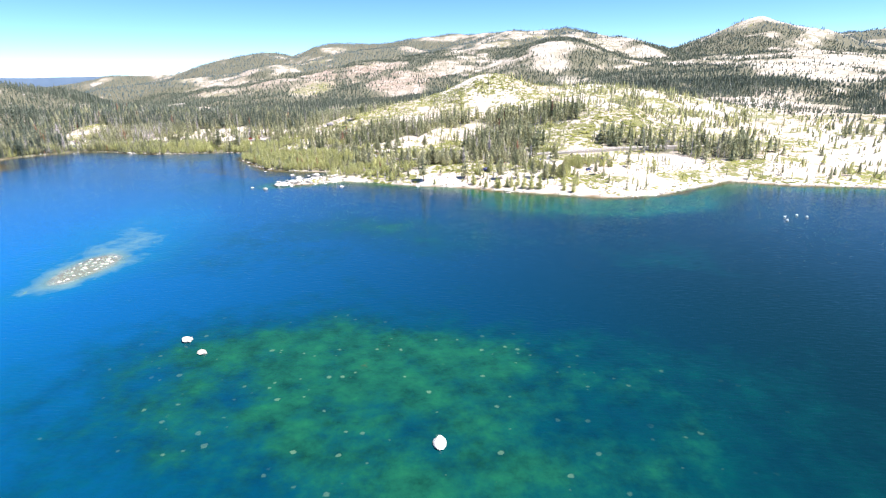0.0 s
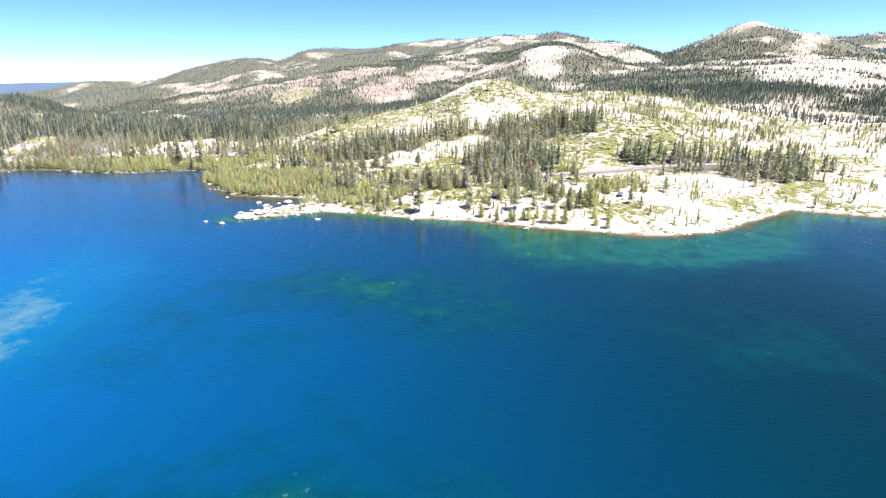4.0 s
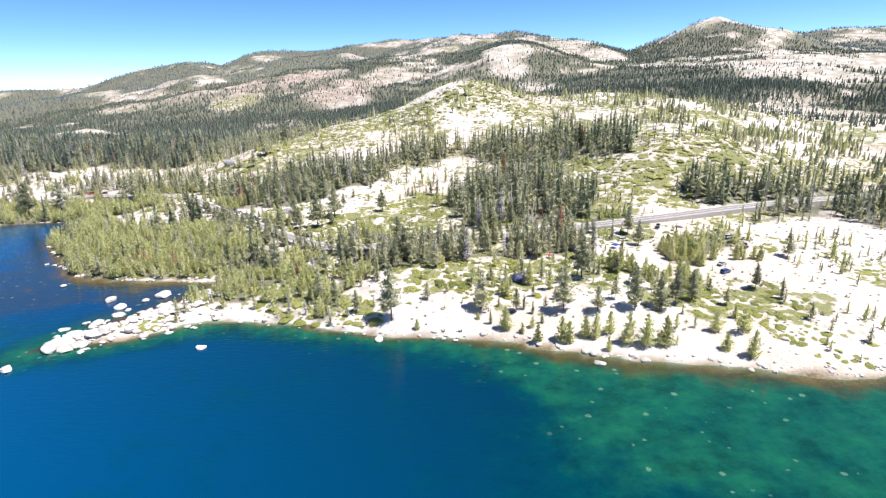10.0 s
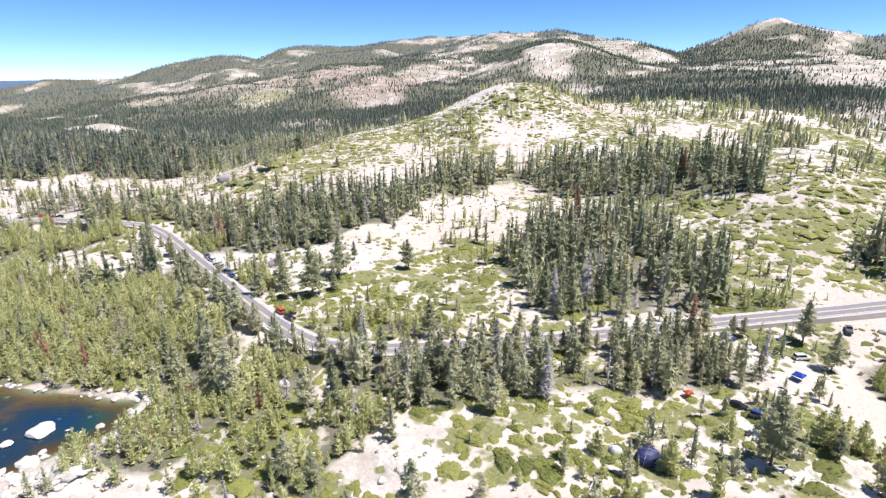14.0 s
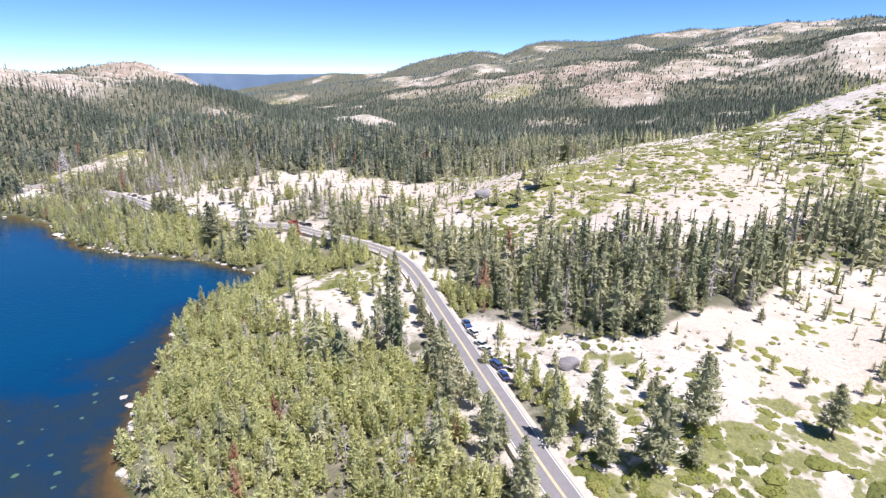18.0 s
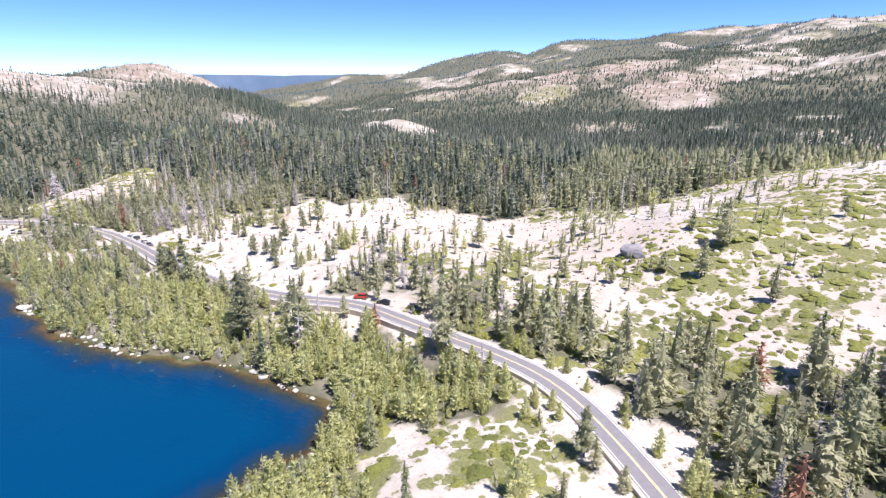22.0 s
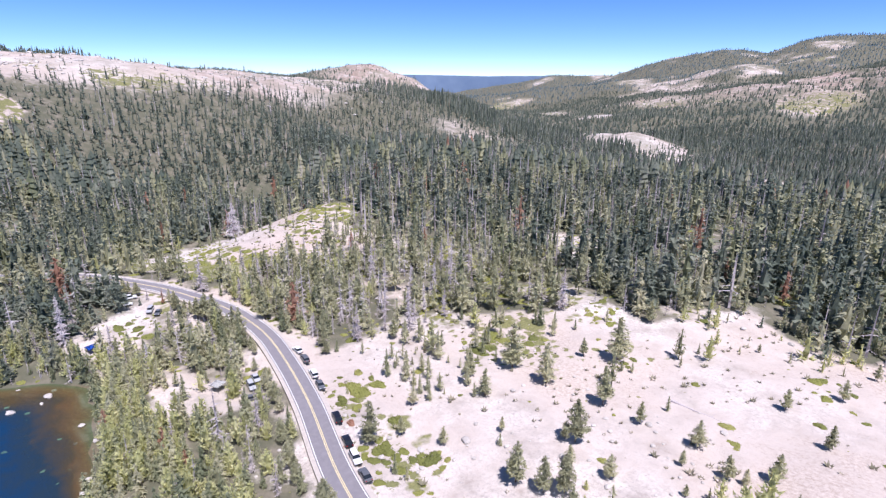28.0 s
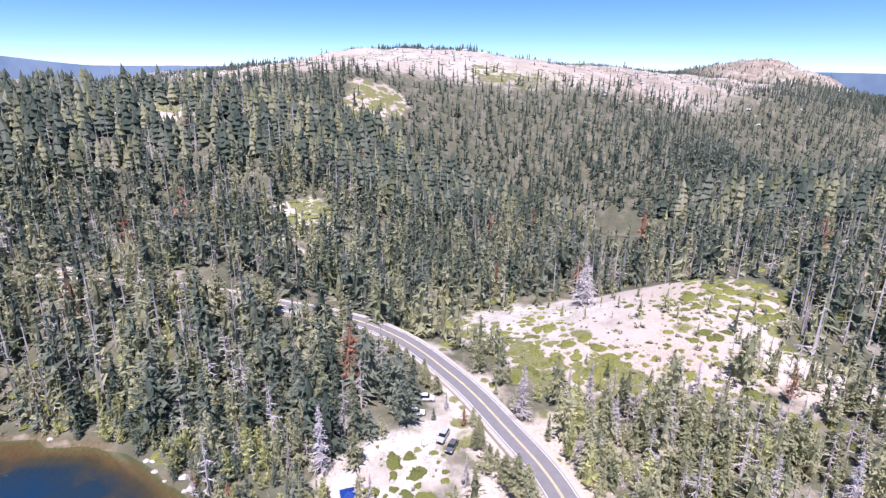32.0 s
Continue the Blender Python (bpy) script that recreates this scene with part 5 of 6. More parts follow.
m = (r.random(len(X)) < np.clip((cover * 1.15 + patchy * 0.9 - 1.02) * 2.4, 0.03, 0.9) * (1 - 0.35 * (W > 0.5))) & off_road(X, Y) & (np.abs(signed_distance(X, Y, TRACK, False)) > 3) & (L_ > 2.5)
X, Y = X[m], Y[m]
S = r.uniform(1.0, 2.4, len(X)) * r.choice([0.5, 0.8, 1.0, 1.5], len(X)) * (0.7 + 0.8 * cover[m])
Z = height(X, Y)
score = np.minimum(np.abs(signed_distance(X, Y, [(20, 245), (0, 300), (-60, 350), (-140, 420)], False)), np.abs(signed_distance(X, Y, [(-140, 420), (-240, 470), (-330, 500), (-430, 490)], False))) - 6 * S
order = np.argsort(score)
own, rest = order[:290], order[290:]
rest = rest[(W[m][rest] < 0.5) | (score[rest] < 130)]
protos = [mesh_of("shrub", *brush_clump(rng(900 + k), 170, 4, 16), M_BRUSH) for k in range(8)]
for q, k in enumerate(own):
    ob = tagged(new("shrub", protos[q % 8]), "low rounded manzanita shrub with olive-green leaves on granite", "shrub", "shrubs on the granite")
    ob.matrix_basis = pose(X[k], Y[k], Z[k] - 0.12, 0, 0, r.uniform(0, 360)) @ Matrix.Diagonal((S[k] * r.uniform(0.9, 1.5), S[k], S[k] * r.uniform(0.5, 0.9) + 0.5, 1))
tones = np.clip(0.5 + fbm(X, Y, 35, 44, 3) * 1.3 + fbm(X, Y, 5, 46, 2) * 1.2, 0, 1)
place = np.stack([X, Y, Z - 0.1, r.uniform(0, 6.283, len(X)), S * 1.3, S * 0.45 + 0.6], 1)
close = score[rest] < 75
for k, leaves, sides in ((rest[close], 60, 9), (rest[~close], 6, 7)):
    ob = scatter_mesh("brush", [brush_clump(rng(950 + q), leaves, 2, sides) for q in range(8)], place[k], M_BRUSH_S, tones[k])
    tagged(ob, "olive-green manzanita brush in patches on the granite", "brush", kind="stuff")

rusty = [mesh_of("shrub", *brush_clump(rng(990 + k), 170, 4, 16), M_RUST) for k in range(2)]
for q, (x, y, size) in enumerate([(-357, 478, 4.0), (-354, 476, 3.0), (-361, 483, 2.6)]):
    ob = tagged(new("shrub", rusty[q % 2]), "dying orange-brown shrub on pale gravel beside the road", "shrub", "shrubs on the granite")
    ob.matrix_basis = pose(x, y, ground_at(x, y) - 0.1, 0, 0, 70 * q) @ Matrix.Diagonal((size, size * 0.8, 3.2, 1))

# ---- small grey-brown sage and dry tufts between the slabs ----
X, Y, r = sow(-640, 330, 200, 720, 3.3, 57, 0, 430)
W, _, L_ = woodland(X, Y)
m = (r.random(len(X)) < 0.42 * np.clip(0.45 + fbm(X, Y, 18, 58, 3) * 2.5, 0.1, 1.2)) & (W < 0.6) & off_road(X, Y) & (L_ > 2)
X, Y = X[m], Y[m]
S = r.uniform(0.4, 1.1, len(X)) * r.choice([1, 1, 1.7], len(X))


def dry_tuft(r):
    v, f = [], []
    for k in range(7):
        a, b, w = 6.283 * k / 7 + r.uniform(-0.3, 0.3), r.uniform(0.25, 0.55), r.uniform(0.12, 0.25)
        c, d = math.cos(a), math.sin(a)
        n = len(v)
        v += [(c * 0.05 - d * w, d * 0.05 + c * w, -0.1), (c * 0.05 + d * w, d * 0.05 - c * w, -0.1), (c * b, d * b, r.uniform(0.3, 0.7))]
        f.append((n, n + 1, n + 2))
    return np.array(v), np.array(f)


M_SAGE_S = varied("sage_leaves", [(0.0, (0.16, 0.15, 0.1)), (0.4, (0.28, 0.26, 0.18)), (0.75, (0.38, 0.34, 0.25)), (1.0, (0.46, 0.4, 0.32))], attr="tone", leafy=0.35)
ob = scatter_mesh("sage_brush", [dry_tuft(rng(960 + k)) for k in range(6)], np.stack([X, Y, height(X, Y), r.uniform(0, 6.283, len(X)), S * 1.5, S], 1), M_SAGE_S, r.random(len(X)))
tagged(ob, "small grey-brown dry bushes dotted over the granite", "brush", kind="stuff")

# ---- boulders ----
STONES = [mesh_of("boulder", *stone(rng(1000 + k), 3), M_ROCK) for k in range(10)]
small_stones = [stone(rng(1050 + k), 2 if k < 3 else 1) for k in range(8)]
boulder_count = [0]


M_DARKROCK = varied("lichen_dark_granite", [(0.0, (0.13, 0.12, 0.13)), (0.5, (0.22, 0.205, 0.215)), (1.0, (0.34, 0.32, 0.32))], 0.9, 0.9, None, 0.6, 0.4)
DARK_STONES = [mesh_of("boulder", *stone(rng(1100 + k), 3), M_DARKROCK) for k in range(3)]


def boulder(x, y, size, z=None, label="", tall=0.75, group="boulders along the shore", shapes=STONES):
    k = boulder_count[0] = boulder_count[0] + 1
    q = rng(2000 + k)
    ob = tagged(new("boulder", shapes[k % len(shapes)]), label or "pale weathered granite boulder at the water's edge", "boulder", group)
    z = max(ground_at(x, y), -0.3) if z is None else z
    ob.matrix_basis = pose(x, y, z + size * 0.1, 0, 0, q.uniform(0, 360)) @ Matrix.Diagonal((size * q.uniform(1.0, 1.5), size * q.uniform(0.8, 1.1), size * tall, 1))
    return ob


for x, y, size in [(-72, -21, 3.8), (-63, -29, 2.6), (14.6, -70, 3.6), (-79, 232, 3.2), (-130, 237, 6.5), (-136, 223, 4.0), (-133, 279, 4.6), (-125, 271, 4.5), (-113, 282, 5.5), (-107, 269, 3), (-130, 256, 3),
                   (-118, 277, 3), (-20, 232, 3.6), (48, 209, 3), (-367, 422, 4.5), (-310, 416, 4.2), (-300, 419, 3), (-249, 424, 3), (-192, 332, 2.0), (-187, 330, 2.0), (-163, 312, 2), (-164, 299, 2.6), (-138, 304, 2.8), (-148, 228, 2.6)]:
    boulder(x, y, size, 0.0, "", 0.55)
for x, y, size in [(-436.3, 433.5, 2.2), (-434, 424.5, 2.0), (-433.3, 431.4, 1.2)]:
    boulder(x, y, size, -0.1, "small white boulder breaking the lake's surface")
for x, y, size, tall in [(-35, 316, 4.0, 1.4), (67, 303, 3.4, 0.9), (121, 314, 3.0, 0.8), (-37, 336, 3.0, 0.9), (-448, 537, 3.0, 0.8), (-749, 454, 5.5, 0.7)]:
    boulder(x, y, size, None, "large grey granite boulder standing on the open slope", tall, "boulders on the slopes")
for x, y, size, tall in [(-82.5, 380, 4.6, 1.3), (-161, 527, 7.0, 1.1), (-158, 523, 4.0, 0.9)]:
    boulder(x, y, size, None, "large dark grey lichen-stained boulder standing on open granite", tall, "boulders on the slopes", DARK_STONES)
r = rng(3000)
made = 0
while made < 215:
    u, v = r.random(), r.normal(0, 0.33)
    x, y = -86 - 46 * u + 12 * v, 272 - 32 * u - 14 * v * (1 - 0.5 * u) * 1.6
    boulder(x, y, r.uniform(0.7, 2.5) * (1 + 0.4 * u) * r.choice([1, 1, 1, 1.6]), None, "", r.uniform(0.4, 0.65))
    made += 1
X, Y = r.uniform(-500, 330, 60000), r.uniform(170, 450, 60000)
d = signed_distance(X, Y, LAKE)
edge = np.nonzero((np.abs(d - 0.3) < 2.2) & (r.random(60000) < 0.42))[0]
edge = edge[(X[edge] > -395) | (r.random(len(edge)) < 0.12)]
for k in edge[:130]:
    boulder(X[k], Y[k], r.uniform(0.6, 2.0))
k = np.r_[edge[130:], np.nonzero((d < -2) & (d > -45) & (r.random(60000) < 0.017))[0]]
reef = np.c_[r.normal(-155, 8, 420), r.normal(46, 26, 420)]
bank = np.c_[r.normal(0, 38, 150), r.normal(-62, 22, 150)]
PX, PY = np.r_[X[k], reef[:, 0], bank[:, 0]], np.r_[Y[k], reef[:, 1], bank[:, 1]]
PS = r.uniform(0.5, 1.7, len(PX)) * r.choice([1, 1, 1.7], len(PX))
PZ = np.maximum(height(PX, PY), -1.6) + PS * 0.05
PS[len(k):] *= 0.75
PZ[len(k):] = np.maximum(PZ[len(k):], -0.9)
ob = scatter_mesh("shore_stones", small_stones, np.stack([PX, PY, PZ, r.uniform(0, 6.283, len(PX)), PS * 1.2, PS * 0.7], 1), M_ROCK_S, r.random(len(PX)))
tagged(ob, "pale granite stones along the shore and under clear water", "stones", kind="stuff")
X, Y, r = sow(-640, 330, 200, 720, 4.2, 37, 0, 470)
W, _, L_ = woodland(X, Y)
m = (r.random(len(X)) < 0.36 * np.clip(0.3 + fbm(X, Y, 30, 35, 3) * 3, 0, 1.5)) & (W < 0.5) & off_road(X, Y) & (L_ > 2)
X, Y = X[m], Y[m]
PS = r.uniform(0.3, 1.15, len(X)) * r.choice([1, 1, 1, 1.8], len(X))
ob = scatter_mesh("slope_stones", small_stones, np.stack([X, Y, height(X, Y) + PS * 0.08, r.uniform(0, 6.283, len(X)), PS * 1.2, PS * 0.8], 1), M_ROCK_S, r.random(len(X)) * 0.7)
tagged(ob, "loose granite blocks scattered over the slabs", "stones", kind="stuff")

X, Y, r = sow(-1200, -760, 250, 900, 11, 39, 0, 2000)
m = r.random(len(X)) < np.clip(bareness(X, Y) * 1.2 - 0.25, 0, 1) * np.clip(0.6 + fbm(X, Y, 60, 36, 3) * 2.2, 0, 1)
X, Y = X[m], Y[m]
PS = r.uniform(1.6, 5.0, len(X))
ob = scatter_mesh("crest_stones", small_stones[3:], np.stack([X, Y, height(X, Y) + PS * 0.05, r.uniform(0, 6.283, len(X)), PS * 1.5, PS * 0.8], 1), M_ROCK_S, r.random(len(X)))
tagged(ob, "pale granite blocks strewn over the open hilltop", "stones", kind="stuff")

# ---- vehicles ----
M_TYRE, M_RIM = plain("rubber", (0.02, 0.02, 0.02), 0.8), plain("alloy", (0.5, 0.5, 0.52), 0.35, 0.9)
M_GLASS = plain("dark_window_glass", (0.02, 0.025, 0.03), 0.06)
M_LAMP, M_TAIL = plain("headlamp_lens", (0.75, 0.75, 0.72), 0.15), plain("tail_lamp_lens", (0.4, 0.02, 0.02), 0.2)


def paint(name, col):
    m = plain(name, col, 0.28)
    m.node_tree.nodes["Principled BSDF"].inputs["Coat Weight"].default_value = 0.6
    return m


PAINT = {"black": paint("black_paint", (0.015, 0.015, 0.02)), "white": paint("white_paint", (0.75, 0.75, 0.74)), "silver": paint("silver_paint", (0.45, 0.46, 0.48)),
         "blue": paint("blue_paint", (0.03, 0.07, 0.22)), "red": paint("red_paint", (0.55, 0.06, 0.025)), "grey": paint("grey_paint", (0.12, 0.125, 0.135))}


def slab(profile, half, inset=0.0, bevel=0.05):
    """A side profile (length, height) drawn across a width, its upper part drawn in."""
    bm = bmesh.new()
    zs = [p[1] for p in profile]
    lo, hi = min(zs), max(zs)
    rows = []
    for side in (-1, 1):
        rows.append([bm.verts.new((x, side * (half - inset * (z - lo) / (hi - lo)), z)) for x, z in profile])
    bm.faces.new(rows[0])
    bm.faces.new(rows[1][::-1])
    for k in range(len(profile)):
        j = (k + 1) % len(profile)
        bm.faces.new((rows[0][j], rows[0][k], rows[1][k], rows[1][j]))
    bmesh.ops.recalc_face_normals(bm, faces=bm.faces)
    bmesh.ops.bevel(bm, geom=list(bm.edges), offset=bevel, segments=2, affect="EDGES", clamp_overlap=True)
    return bm


def from_bm(name, bm, mat, smooth_faces=False):
    me = bpy.data.meshes.new(name)
    bm.to_mesh(me)
    bm.free()
    me.materials.append(mat)
    for p in me.polygons:
        p.use_smooth = smooth_faces
    return me


def disc(radius, width, segs=16):
    bm = bmesh.new()
    bmesh.ops.create_cone(bm, cap_ends=True, segments=segs, radius1=radius, radius2=radius, depth=width)
    bmesh.ops.rotate(bm, verts=bm.verts, matrix=Matrix.Rotation(math.pi / 2, 3, "X"))
    bmesh.ops.bevel(bm, geom=[e for e in bm.edges if e.is_boundary is False and abs(e.verts[0].co.y - e.verts[1].co.y) < 1e-5], offset=radius * 0.12, segments=2, affect="EDGES")
    return bm


def box(x0, x1, y0, y1, z0, z1, bevel=0.02):
    bm = bmesh.new()
    bmesh.ops.create_cube(bm, size=1)
    bmesh.ops.scale(bm, verts=bm.verts, vec=(x1 - x0, y1 - y0, z1 - z0))
    bmesh.ops.translate(bm, verts=bm.verts, vec=((x0 + x1) / 2, (y0 + y1) / 2, (z0 + z1) / 2))
    if bevel:
        bmesh.ops.bevel(bm, geom=list(bm.edges), offset=bevel, segments=2, affect="EDGES")
    return bm


SHAPES = {
    "sedan": ([(-2.25, 0.35), (2.25, 0.35), (2.3, 0.6), (2.2, 0.78), (1.0, 0.95), (-1.7, 1.0), (-2.25, 0.92)], [(1.05, 0.93), (0.35, 1.38), (-0.95, 1.4), (-1.75, 0.98)]),
    "suv": ([(-2.3, 0.42), (2.3, 0.42), (2.35, 0.75), (2.2, 1.0), (1.1, 1.12), (-2.25, 1.15), (-2.35, 0.8)], [(1.1, 1.1), (0.55, 1.68), (-1.9, 1.72), (-2.25, 1.13)]),
    "pickup": ([(-2.7, 0.5), (2.6, 0.5), (2.65, 0.85), (2.5, 1.1), (1.3, 1.18), (-0.7, 1.2), (-0.75, 1.1), (-2.7, 1.1)], [(1.3, 1.16), (0.7, 1.75), (-0.5, 1.78), (-0.75, 1.18)]),
}


def vehicle(name, shape, colour, label):
    lower, upper = SHAPES[shape]
    top = tagged(new(name), label, "car", "parked vehicles")
    part("body", from_bm("body", slab(lower, 0.9, 0.05, 0.07), PAINT[colour]), top)
    part("cabin_glass", from_bm("cabin_glass", slab(upper, 0.86, 0.16, 0.05), M_GLASS), top)
    zt = max(z for _, z in upper)
    xs = [x for x, z in upper if z > zt - 0.1]
    part("roof", from_bm("roof", box(min(xs) - 0.05, max(xs) + 0.05, -0.68, 0.68, zt - 0.03, zt + 0.05, 0.03), PAINT[colour]), top)
    front, rear = max(x for x, _ in lower), min(x for x, _ in lower)
    tyre, rim = from_bm("tyre", disc(0.35, 0.24), M_TYRE), from_bm("rim", disc(0.2, 0.26, 10), M_RIM)
    for x in (front * 0.62, rear * 0.6):
        for y in (-0.82, 0.82):
            wheel = part("wheel", tyre, top)
            wheel.location = (x, y, 0.35)
            part("rim", rim, wheel)
    for y in (-0.62, 0.62):
        part("headlight", from_bm("headlight", box(front - 0.16, front + 0.01, y - 0.18, y + 0.18, 0.66, 0.8), M_LAMP), top)
        part("taillight", from_bm("taillight", box(rear - 0.02, rear + 0.1, y - 0.14, y + 0.14, 0.75, 0.95), M_TAIL), top)
    for x in (front, rear):
        part("bumper", from_bm("bumper", box(x - 0.08, x + 0.08, -0.84, 0.84, 0.4, 0.58, 0.04), M_TYRE), top)
    return top


def park(ob, x, y, side=None, turn=0.0, aim=None):
    """Stand a vehicle on the verge beside the nearest stretch of road (side: metres from its middle), or freely."""
    k = int(np.argmin(np.hypot(LINE[:, 0] - x, LINE[:, 1] - y)))
    head = math.degrees(math.atan2(T_[k, 1], T_[k, 0])) if aim is None else aim
    if side is not None:
        (x, y), z = LINE[k] + SIDE[k] * side, ROAD_Z[k] + (0.05 if abs(side) < 5.5 else 0)
    else:
        z = ground_at(x, y) + 0.02
    ob.matrix_basis = pose(x, y, z, 0, 0, head + turn)


CARS = [("car", "suv", "black", -364, 478, -4.7, 0), ("car", "sedan", "black", -357, 475, -4.7, 0), ("car", "suv", "white", -349, 472, -4.7, 180), ("car", "sedan", "grey", -343, 469, -4.7, 0),
        ("car", "suv", "red", -242, 461, -5.2, 20), ("car", "sedan", "black", -233, 461, -5.4, 30), ("car", "sedan", "white", -402, 489, -4.8, 8), ("car", "suv", "grey", -397, 487, -5.0, 0), ("car", "suv", "white", -388, 485, -4.7, 0), ("car", "sedan", "grey", -380, 482, -4.7, 180),
        ("pickup_truck", "pickup", "blue", -121, 391, -5.0, 0), ("car", "suv", "white", -116.5, 386, -5.0, 12), ("car", "sedan", "silver", -113, 381, -5.0, 20), ("car", "sedan", "white", -109, 377, -5.2, 25),
        ("car", "suv", "blue", -105, 371, -5.0, 10), ("car", "sedan", "blue", -101, 366, -5.0, 0), ("car", "suv", "red", -70, 330, -4.8, 0), ("pickup_truck", "pickup", "black", -66, 325, -4.8, 0),
        ("car", "sedan", "white", -68, 329, 4.9, 0)]
FREE = [("car", "suv", "blue", 73, 311.5, 10), ("car", "sedan", "black", 60, 279.5, -40), ("car", "suv", "blue", 62.5, 274, -35), ("car", "suv", "white", 89, 302, 5), ("pickup_truck", "pickup", "grey", 111, 315.5, 60), ("car", "suv", "silver", 134.5, 294.3, 15), ("pickup_truck", "pickup", "grey", 137, 286, 75), ("car", "sedan", "silver", 118.5, 270.4, 30), ("car", "suv", "blue", 115, 261.5, 25),
        ("car", "suv", "black", -28.6, 296, 60), ("car", "sedan", "silver", -398, 476.6, -10), ("car", "suv", "silver", -395.5, 474, -12), ("car", "sedan", "grey", -389.8, 471.5, 70),
        ("car", "suv", "white", -477.5, 467, 80), ("car", "sedan", "white", -472, 464, 80), ("car", "suv", "silver", -463.6, 469.5, -30), ("car", "sedan", "grey", -460.3, 471, -30)]
for name, shape, colour, x, y, side, turn in CARS:
    park(vehicle(name, shape, colour, f"{colour} {'pickup truck' if shape == 'pickup' else shape.upper() if shape == 'suv' else 'saloon car'} parked on the gravel verge of the road"), x, y, side, turn)
for name, shape, colour, x, y, aim in FREE:
    park(vehicle(name, shape, colour, f"{colour} {'pickup truck' if shape == 'pickup' else shape.upper() if shape == 'suv' else 'saloon car'} parked among trees at a campsite"), x, y, None, 0, aim)

# ---- camp ----
M_NAVY, M_CANVAS = plain("navy_tent_fabric", (0.02, 0.025, 0.09), 0.6, 0, 0.3), plain("pale_tent_fabric", (0.6, 0.6, 0.58), 0.7, 0, 0.3)
M_TARP, M_POLE = plain("blue_tarpaulin", (0.02, 0.09, 0.45), 0.45, 0, 0.4), plain("grey_pole", (0.35, 0.35, 0.36), 0.4, 0.6)
M_ORANGE = plain("orange_fabric", (0.6, 0.1, 0.03), 0.7, 0, 0.2)


def rod(a, b, radius, sides=6):
    a, b = Vector(a), Vector(b)
    bm = bmesh.new()
    bmesh.ops.create_cone(bm, cap_ends=True, segments=sides, radius1=radius, radius2=radius, depth=(b - a).length)
    bmesh.ops.transform(bm, verts=bm.verts, matrix=Matrix.Translation((a + b) / 2) @ (b - a).to_track_quat("Z", "Y").to_matrix().to_4x4())
    return bm


def dome_tent(x, y, length, width, tall, mat, turn, label):
    top = tagged(new("tent"), label, "tent", "tents in the camp")
    bm = bmesh.new()
    bmesh.ops.create_uvsphere(bm, u_segments=16, v_segments=10, radius=1)
    bmesh.ops.delete(bm, geom=[v for v in bm.verts if v.co.z < -0.01], context="VERTS")
    for v in bm.verts:
        a = math.atan2(v.co.y, v.co.x)
        pull = 1 - 0.1 * abs(math.sin(2 * a)) * (1 - v.co.z)
        v.co = Vector((v.co.x * length / 2 * pull, v.co.y * width / 2 * pull, v.co.z ** 0.85 * tall if v.co.z > 0 else 0))
    part("fly_sheet", from_bm("fly_sheet", bm, mat), top)
    part("door_flap", from_bm("door_flap", box(length * 0.40, length * 0.44, -width * 0.16, width * 0.16, 0.05, tall * 0.5, 0.02), M_CANVAS if mat is M_NAVY else M_NAVY), top)
    for s1 in (-1, 1):
        bm = bmesh.new()
        for k in range(8):
            t0, t1 = math.pi * k / 8, math.pi * (k + 1) / 8
            p = [Vector((math.cos(t) * length * 0.47, s1 * math.cos(t) * width * 0.47, math.sin(t) ** 0.85 * tall * 1.02)) for t in (t0, t1)]
            q = rod(p[0], p[1], 0.03)
            me = bpy.data.meshes.new("piece")
            q.to_mesh(me)
            q.free()
            bm.from_mesh(me)
            bpy.data.meshes.remove(me)
        part("pole", from_bm("pole", bm, M_POLE), top)
    top.matrix_basis = pose(x, y, ground_at(x, y) - 0.05, 0, 0, turn)
    return top


dome_tent(33, 263.5, 6.6, 5.0, 3.0, M_NAVY, 20, "large navy blue dome tent pitched beneath a pine")
dome_tent(27, 266, 3.2, 2.6, 1.7, M_CANVAS, -30, "small pale grey dome tent beside shrubs")
dome_tent(102.5, 270, 4.2, 3.2, 1.9, M_CANVAS, 40, "pale grey ridge-poled tent on sand between young pines")
dome_tent(-53.6, 292.5, 3.4, 2.6, 1.9, M_CANVAS, 10, "small pale grey dome tent among dense trees")
dome_tent(-40.7, 290, 3.6, 2.8, 2.0, M_CANVAS, 70, "small pale grey dome tent among dense trees")


def shelter(x, y, size, tall, mat, turn, label, name="canopy"):
    top = tagged(new(name), label, "canopy", "shelters in the camp")
    h = size / 2
    bm = bmesh.new()
    ring = [bm.verts.new(p) for p in ((-h, -h, tall), (h, -h, tall), (h, h, tall), (-h, h, tall))]
    low = [bm.verts.new((v.co.x, v.co.y, tall - 0.25)) for v in ring]
    peak = bm.verts.new((0, 0, tall + size * 0.22))
    for k in range(4):
        bm.faces.new((ring[k], ring[(k + 1) % 4], peak))
        bm.faces.new((low[k], low[(k + 1) % 4], ring[(k + 1) % 4], ring[k]))
    bmesh.ops.solidify(bm, geom=bm.faces, thickness=0.03)
    part("roof", from_bm("roof", bm, mat), top)
    for sx in (-h, h):
        for sy in (-h, h):
            part("leg", from_bm("leg", rod((sx * 0.97, sy * 0.97, -0.15), (sx * 0.97, sy * 0.97, tall), 0.035), M_POLE), top)
    top.matrix_basis = pose(x, y, ground_at(x, y), 0, 0, turn)


shelter(-401, 467, 3.2, 2.1, M_CANVAS, 25, "white peaked canopy on four legs at a campsite")
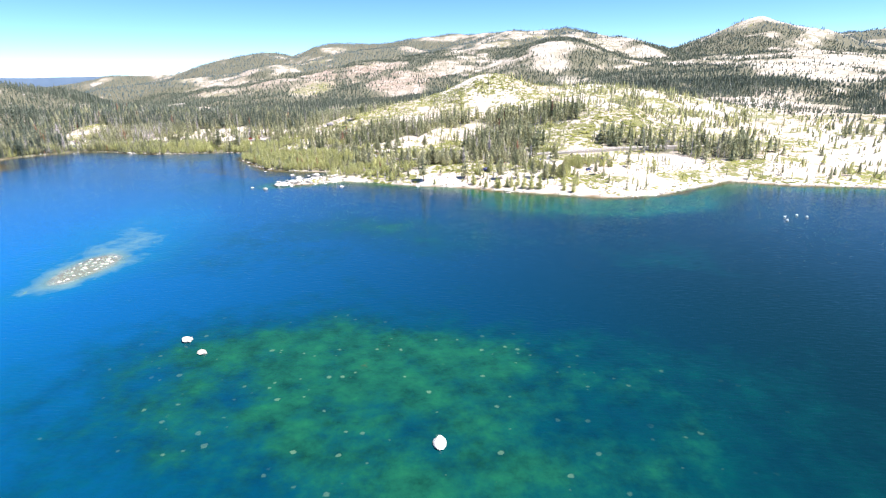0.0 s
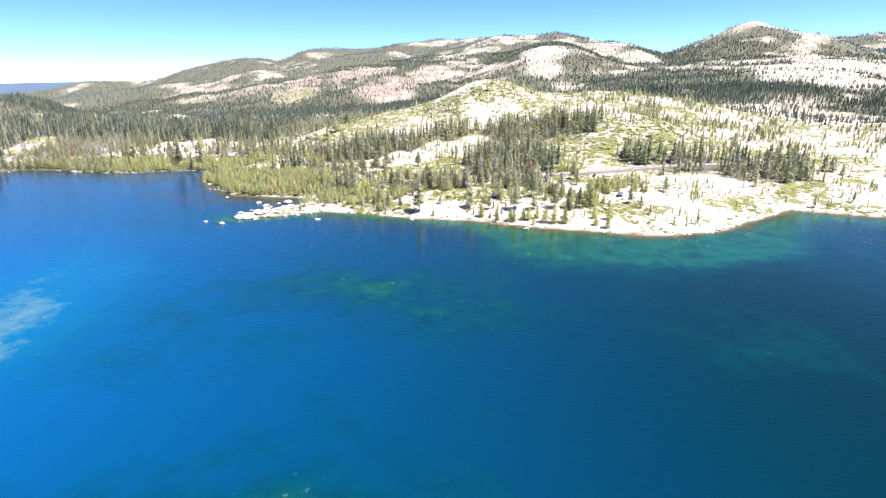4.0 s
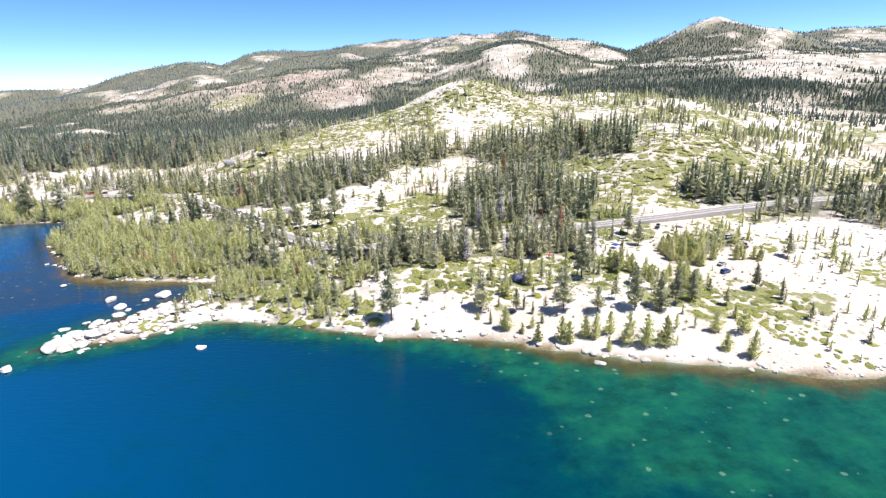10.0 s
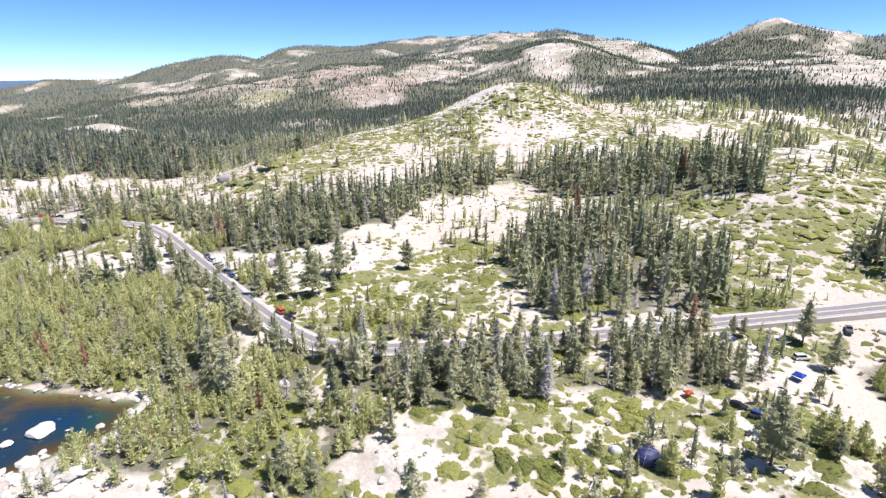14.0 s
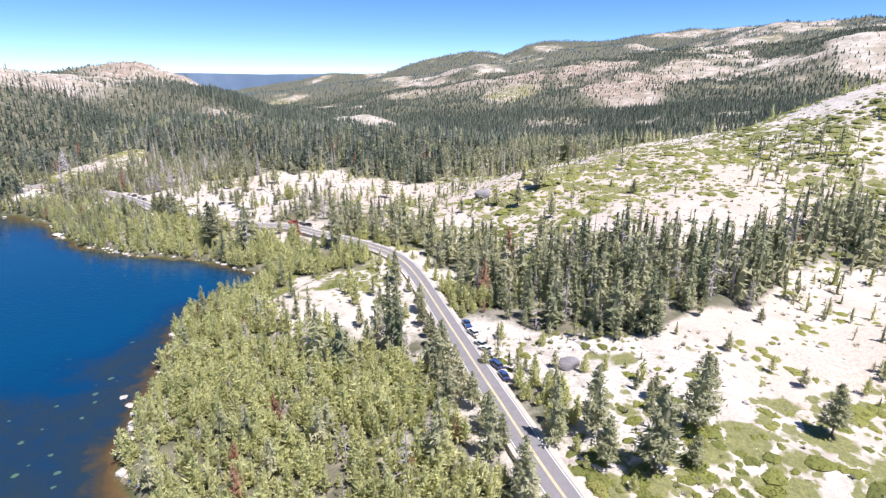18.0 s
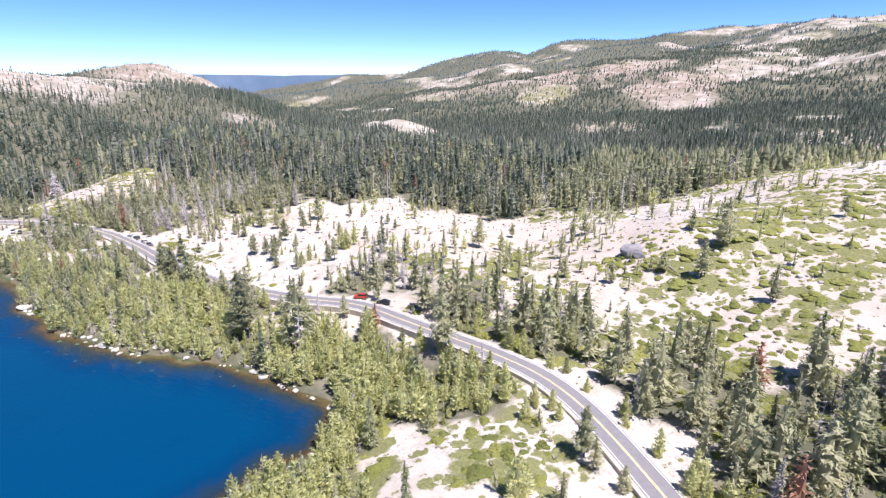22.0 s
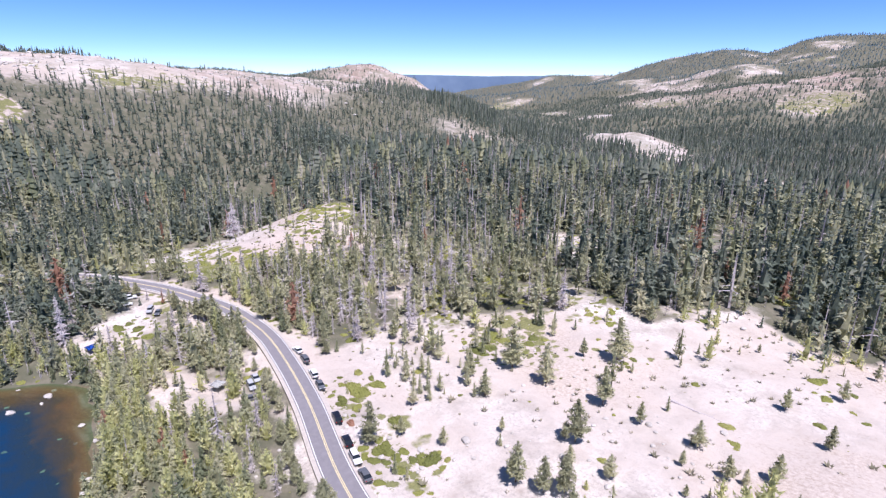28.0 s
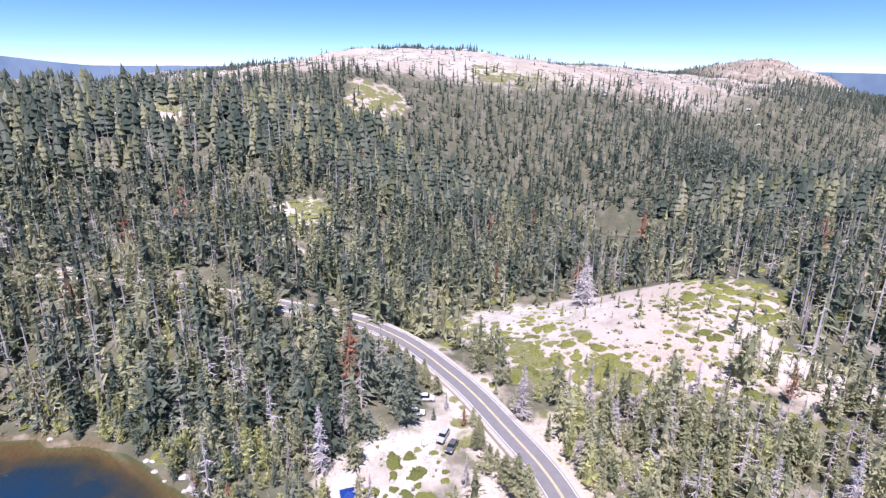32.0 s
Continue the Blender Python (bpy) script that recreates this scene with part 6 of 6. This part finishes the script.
shelter(-450, 448, 3.0, 1.8, M_TARP, 10, "bright blue tarpaulin shelter near the beach")
shelter(81, 290.5, 2.6, 1.6, M_TARP, 35, "bright blue tarpaulin shelter on open granite")
shelter(50.3, 284.7, 1.8, 1.3, M_ORANGE, 15, "small orange-red sunshade beside shrubs")
shelter(-78.3, 300, 1.8, 1.5, M_ORANGE, 50, "small orange-red sunshade among young pines")

# ---- buoys ----
M_BUOY = plain("white_buoy_plastic", (0.82, 0.82, 0.8), 0.35)
for x, y in ((205.5, 141.4), (202.8, 133.5), (214.3, 145), (218.3, 141.6)):
    top = tagged(new("mooring_buoy"), "round white mooring buoy floating on the lake", "buoy", "mooring buoys")
    bm = bmesh.new()
    bmesh.ops.create_uvsphere(bm, u_segments=16, v_segments=10, radius=0.75)
    part("float", from_bm("float", bm, M_BUOY, True), top)
    part("ring", from_bm("ring", rod((0, 0, 0.6), (0, 0, 1.0), 0.06), M_POLE), top)
    top.location = (x, y, 0.2)


# ---- fallen trunks and snags ----
def log(a, b, radius, label="fallen silver-grey tree trunk lying on granite"):
    r = rng(abs(int(a[0] * 7 + b[1])))
    A, B = Vector((*a, ground_at(*a) + radius * 0.6)), Vector((*b, ground_at(*b) + radius * 0.5))
    length = (B - A).length
    v, f = stem(r, 8, length, radius, 7, 0.12)
    top = tagged(new("fallen_log"), label, "log", "fallen logs")
    part("trunk", mesh_of("trunk", v, f, M_DEAD, None, True), top)
    for k in range(5):
        t = r.uniform(0.3, 0.9)
        end = (r.uniform(-1, 1), r.uniform(-1, 1), length * t + r.uniform(0.2, 0.8))
        part("branch_stub", from_bm("branch_stub", rod((0, 0, length * t), end, 0.05), M_DEAD), top)
    top.matrix_basis = Matrix.Translation(A) @ (B - A).to_track_quat("Z", "Y").to_matrix().to_4x4()


log((-308, 542), (-296, 541.5), 0.35)
log((-85, 394), (-76, 387), 0.3)
log((76, 192.8), (85, 196.5), 0.45, "bleached driftwood trunk in the shallows")
log((-150, 520), (-143, 512), 0.3)
log((-255, 545), (-248, 552), 0.25)


def snag(x, y, tall, wide, label):
    top = tagged(new("dead_tree"), label, "tree", "dead trees among the pines")
    r = rng(int(abs(x) * 3 + y))
    (v, f), (sv, sf) = twigs(r, 240, 0.14, 0.33 * wide), stem(r, 8, 1.0, 0.03)
    part("trunk", mesh_of("trunk", sv, sf, M_DEAD, None, True), top)
    part("crown", mesh_of("crown", v, f, M_DEAD), top)
    top.matrix_basis = pose(x, y, ground_at(x, y) - 0.1) @ Matrix.Diagonal((tall, tall, tall, 1))


snag(-531, 531, 19, 1.0, "big silver-grey dead conifer with drooping bare branches")
snag(-34.7, 310, 13, 0.6, "bleached dead tree beside a white boulder")

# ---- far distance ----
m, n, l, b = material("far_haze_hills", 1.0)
# distance haze is painted in as the hills' blue base colour
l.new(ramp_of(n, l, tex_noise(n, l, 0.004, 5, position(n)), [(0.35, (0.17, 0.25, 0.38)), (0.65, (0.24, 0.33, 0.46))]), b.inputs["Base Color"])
ang = np.radians(np.arange(0, 361, 1.0))
away = np.stack([-np.sin(ang), np.cos(ang)], 1) * 4350 + np.array([-170, 200])
rise = 84 + fbm(ang * 40, ang * 0, 9, 51, 4) * 22 + 95 * np.exp(-((np.degrees(ang) - 121) / 7) ** 2)
k = np.arange(len(ang) - 1)
N = len(ang)
out = away + (away - np.array([-170, 200])) * 0.05
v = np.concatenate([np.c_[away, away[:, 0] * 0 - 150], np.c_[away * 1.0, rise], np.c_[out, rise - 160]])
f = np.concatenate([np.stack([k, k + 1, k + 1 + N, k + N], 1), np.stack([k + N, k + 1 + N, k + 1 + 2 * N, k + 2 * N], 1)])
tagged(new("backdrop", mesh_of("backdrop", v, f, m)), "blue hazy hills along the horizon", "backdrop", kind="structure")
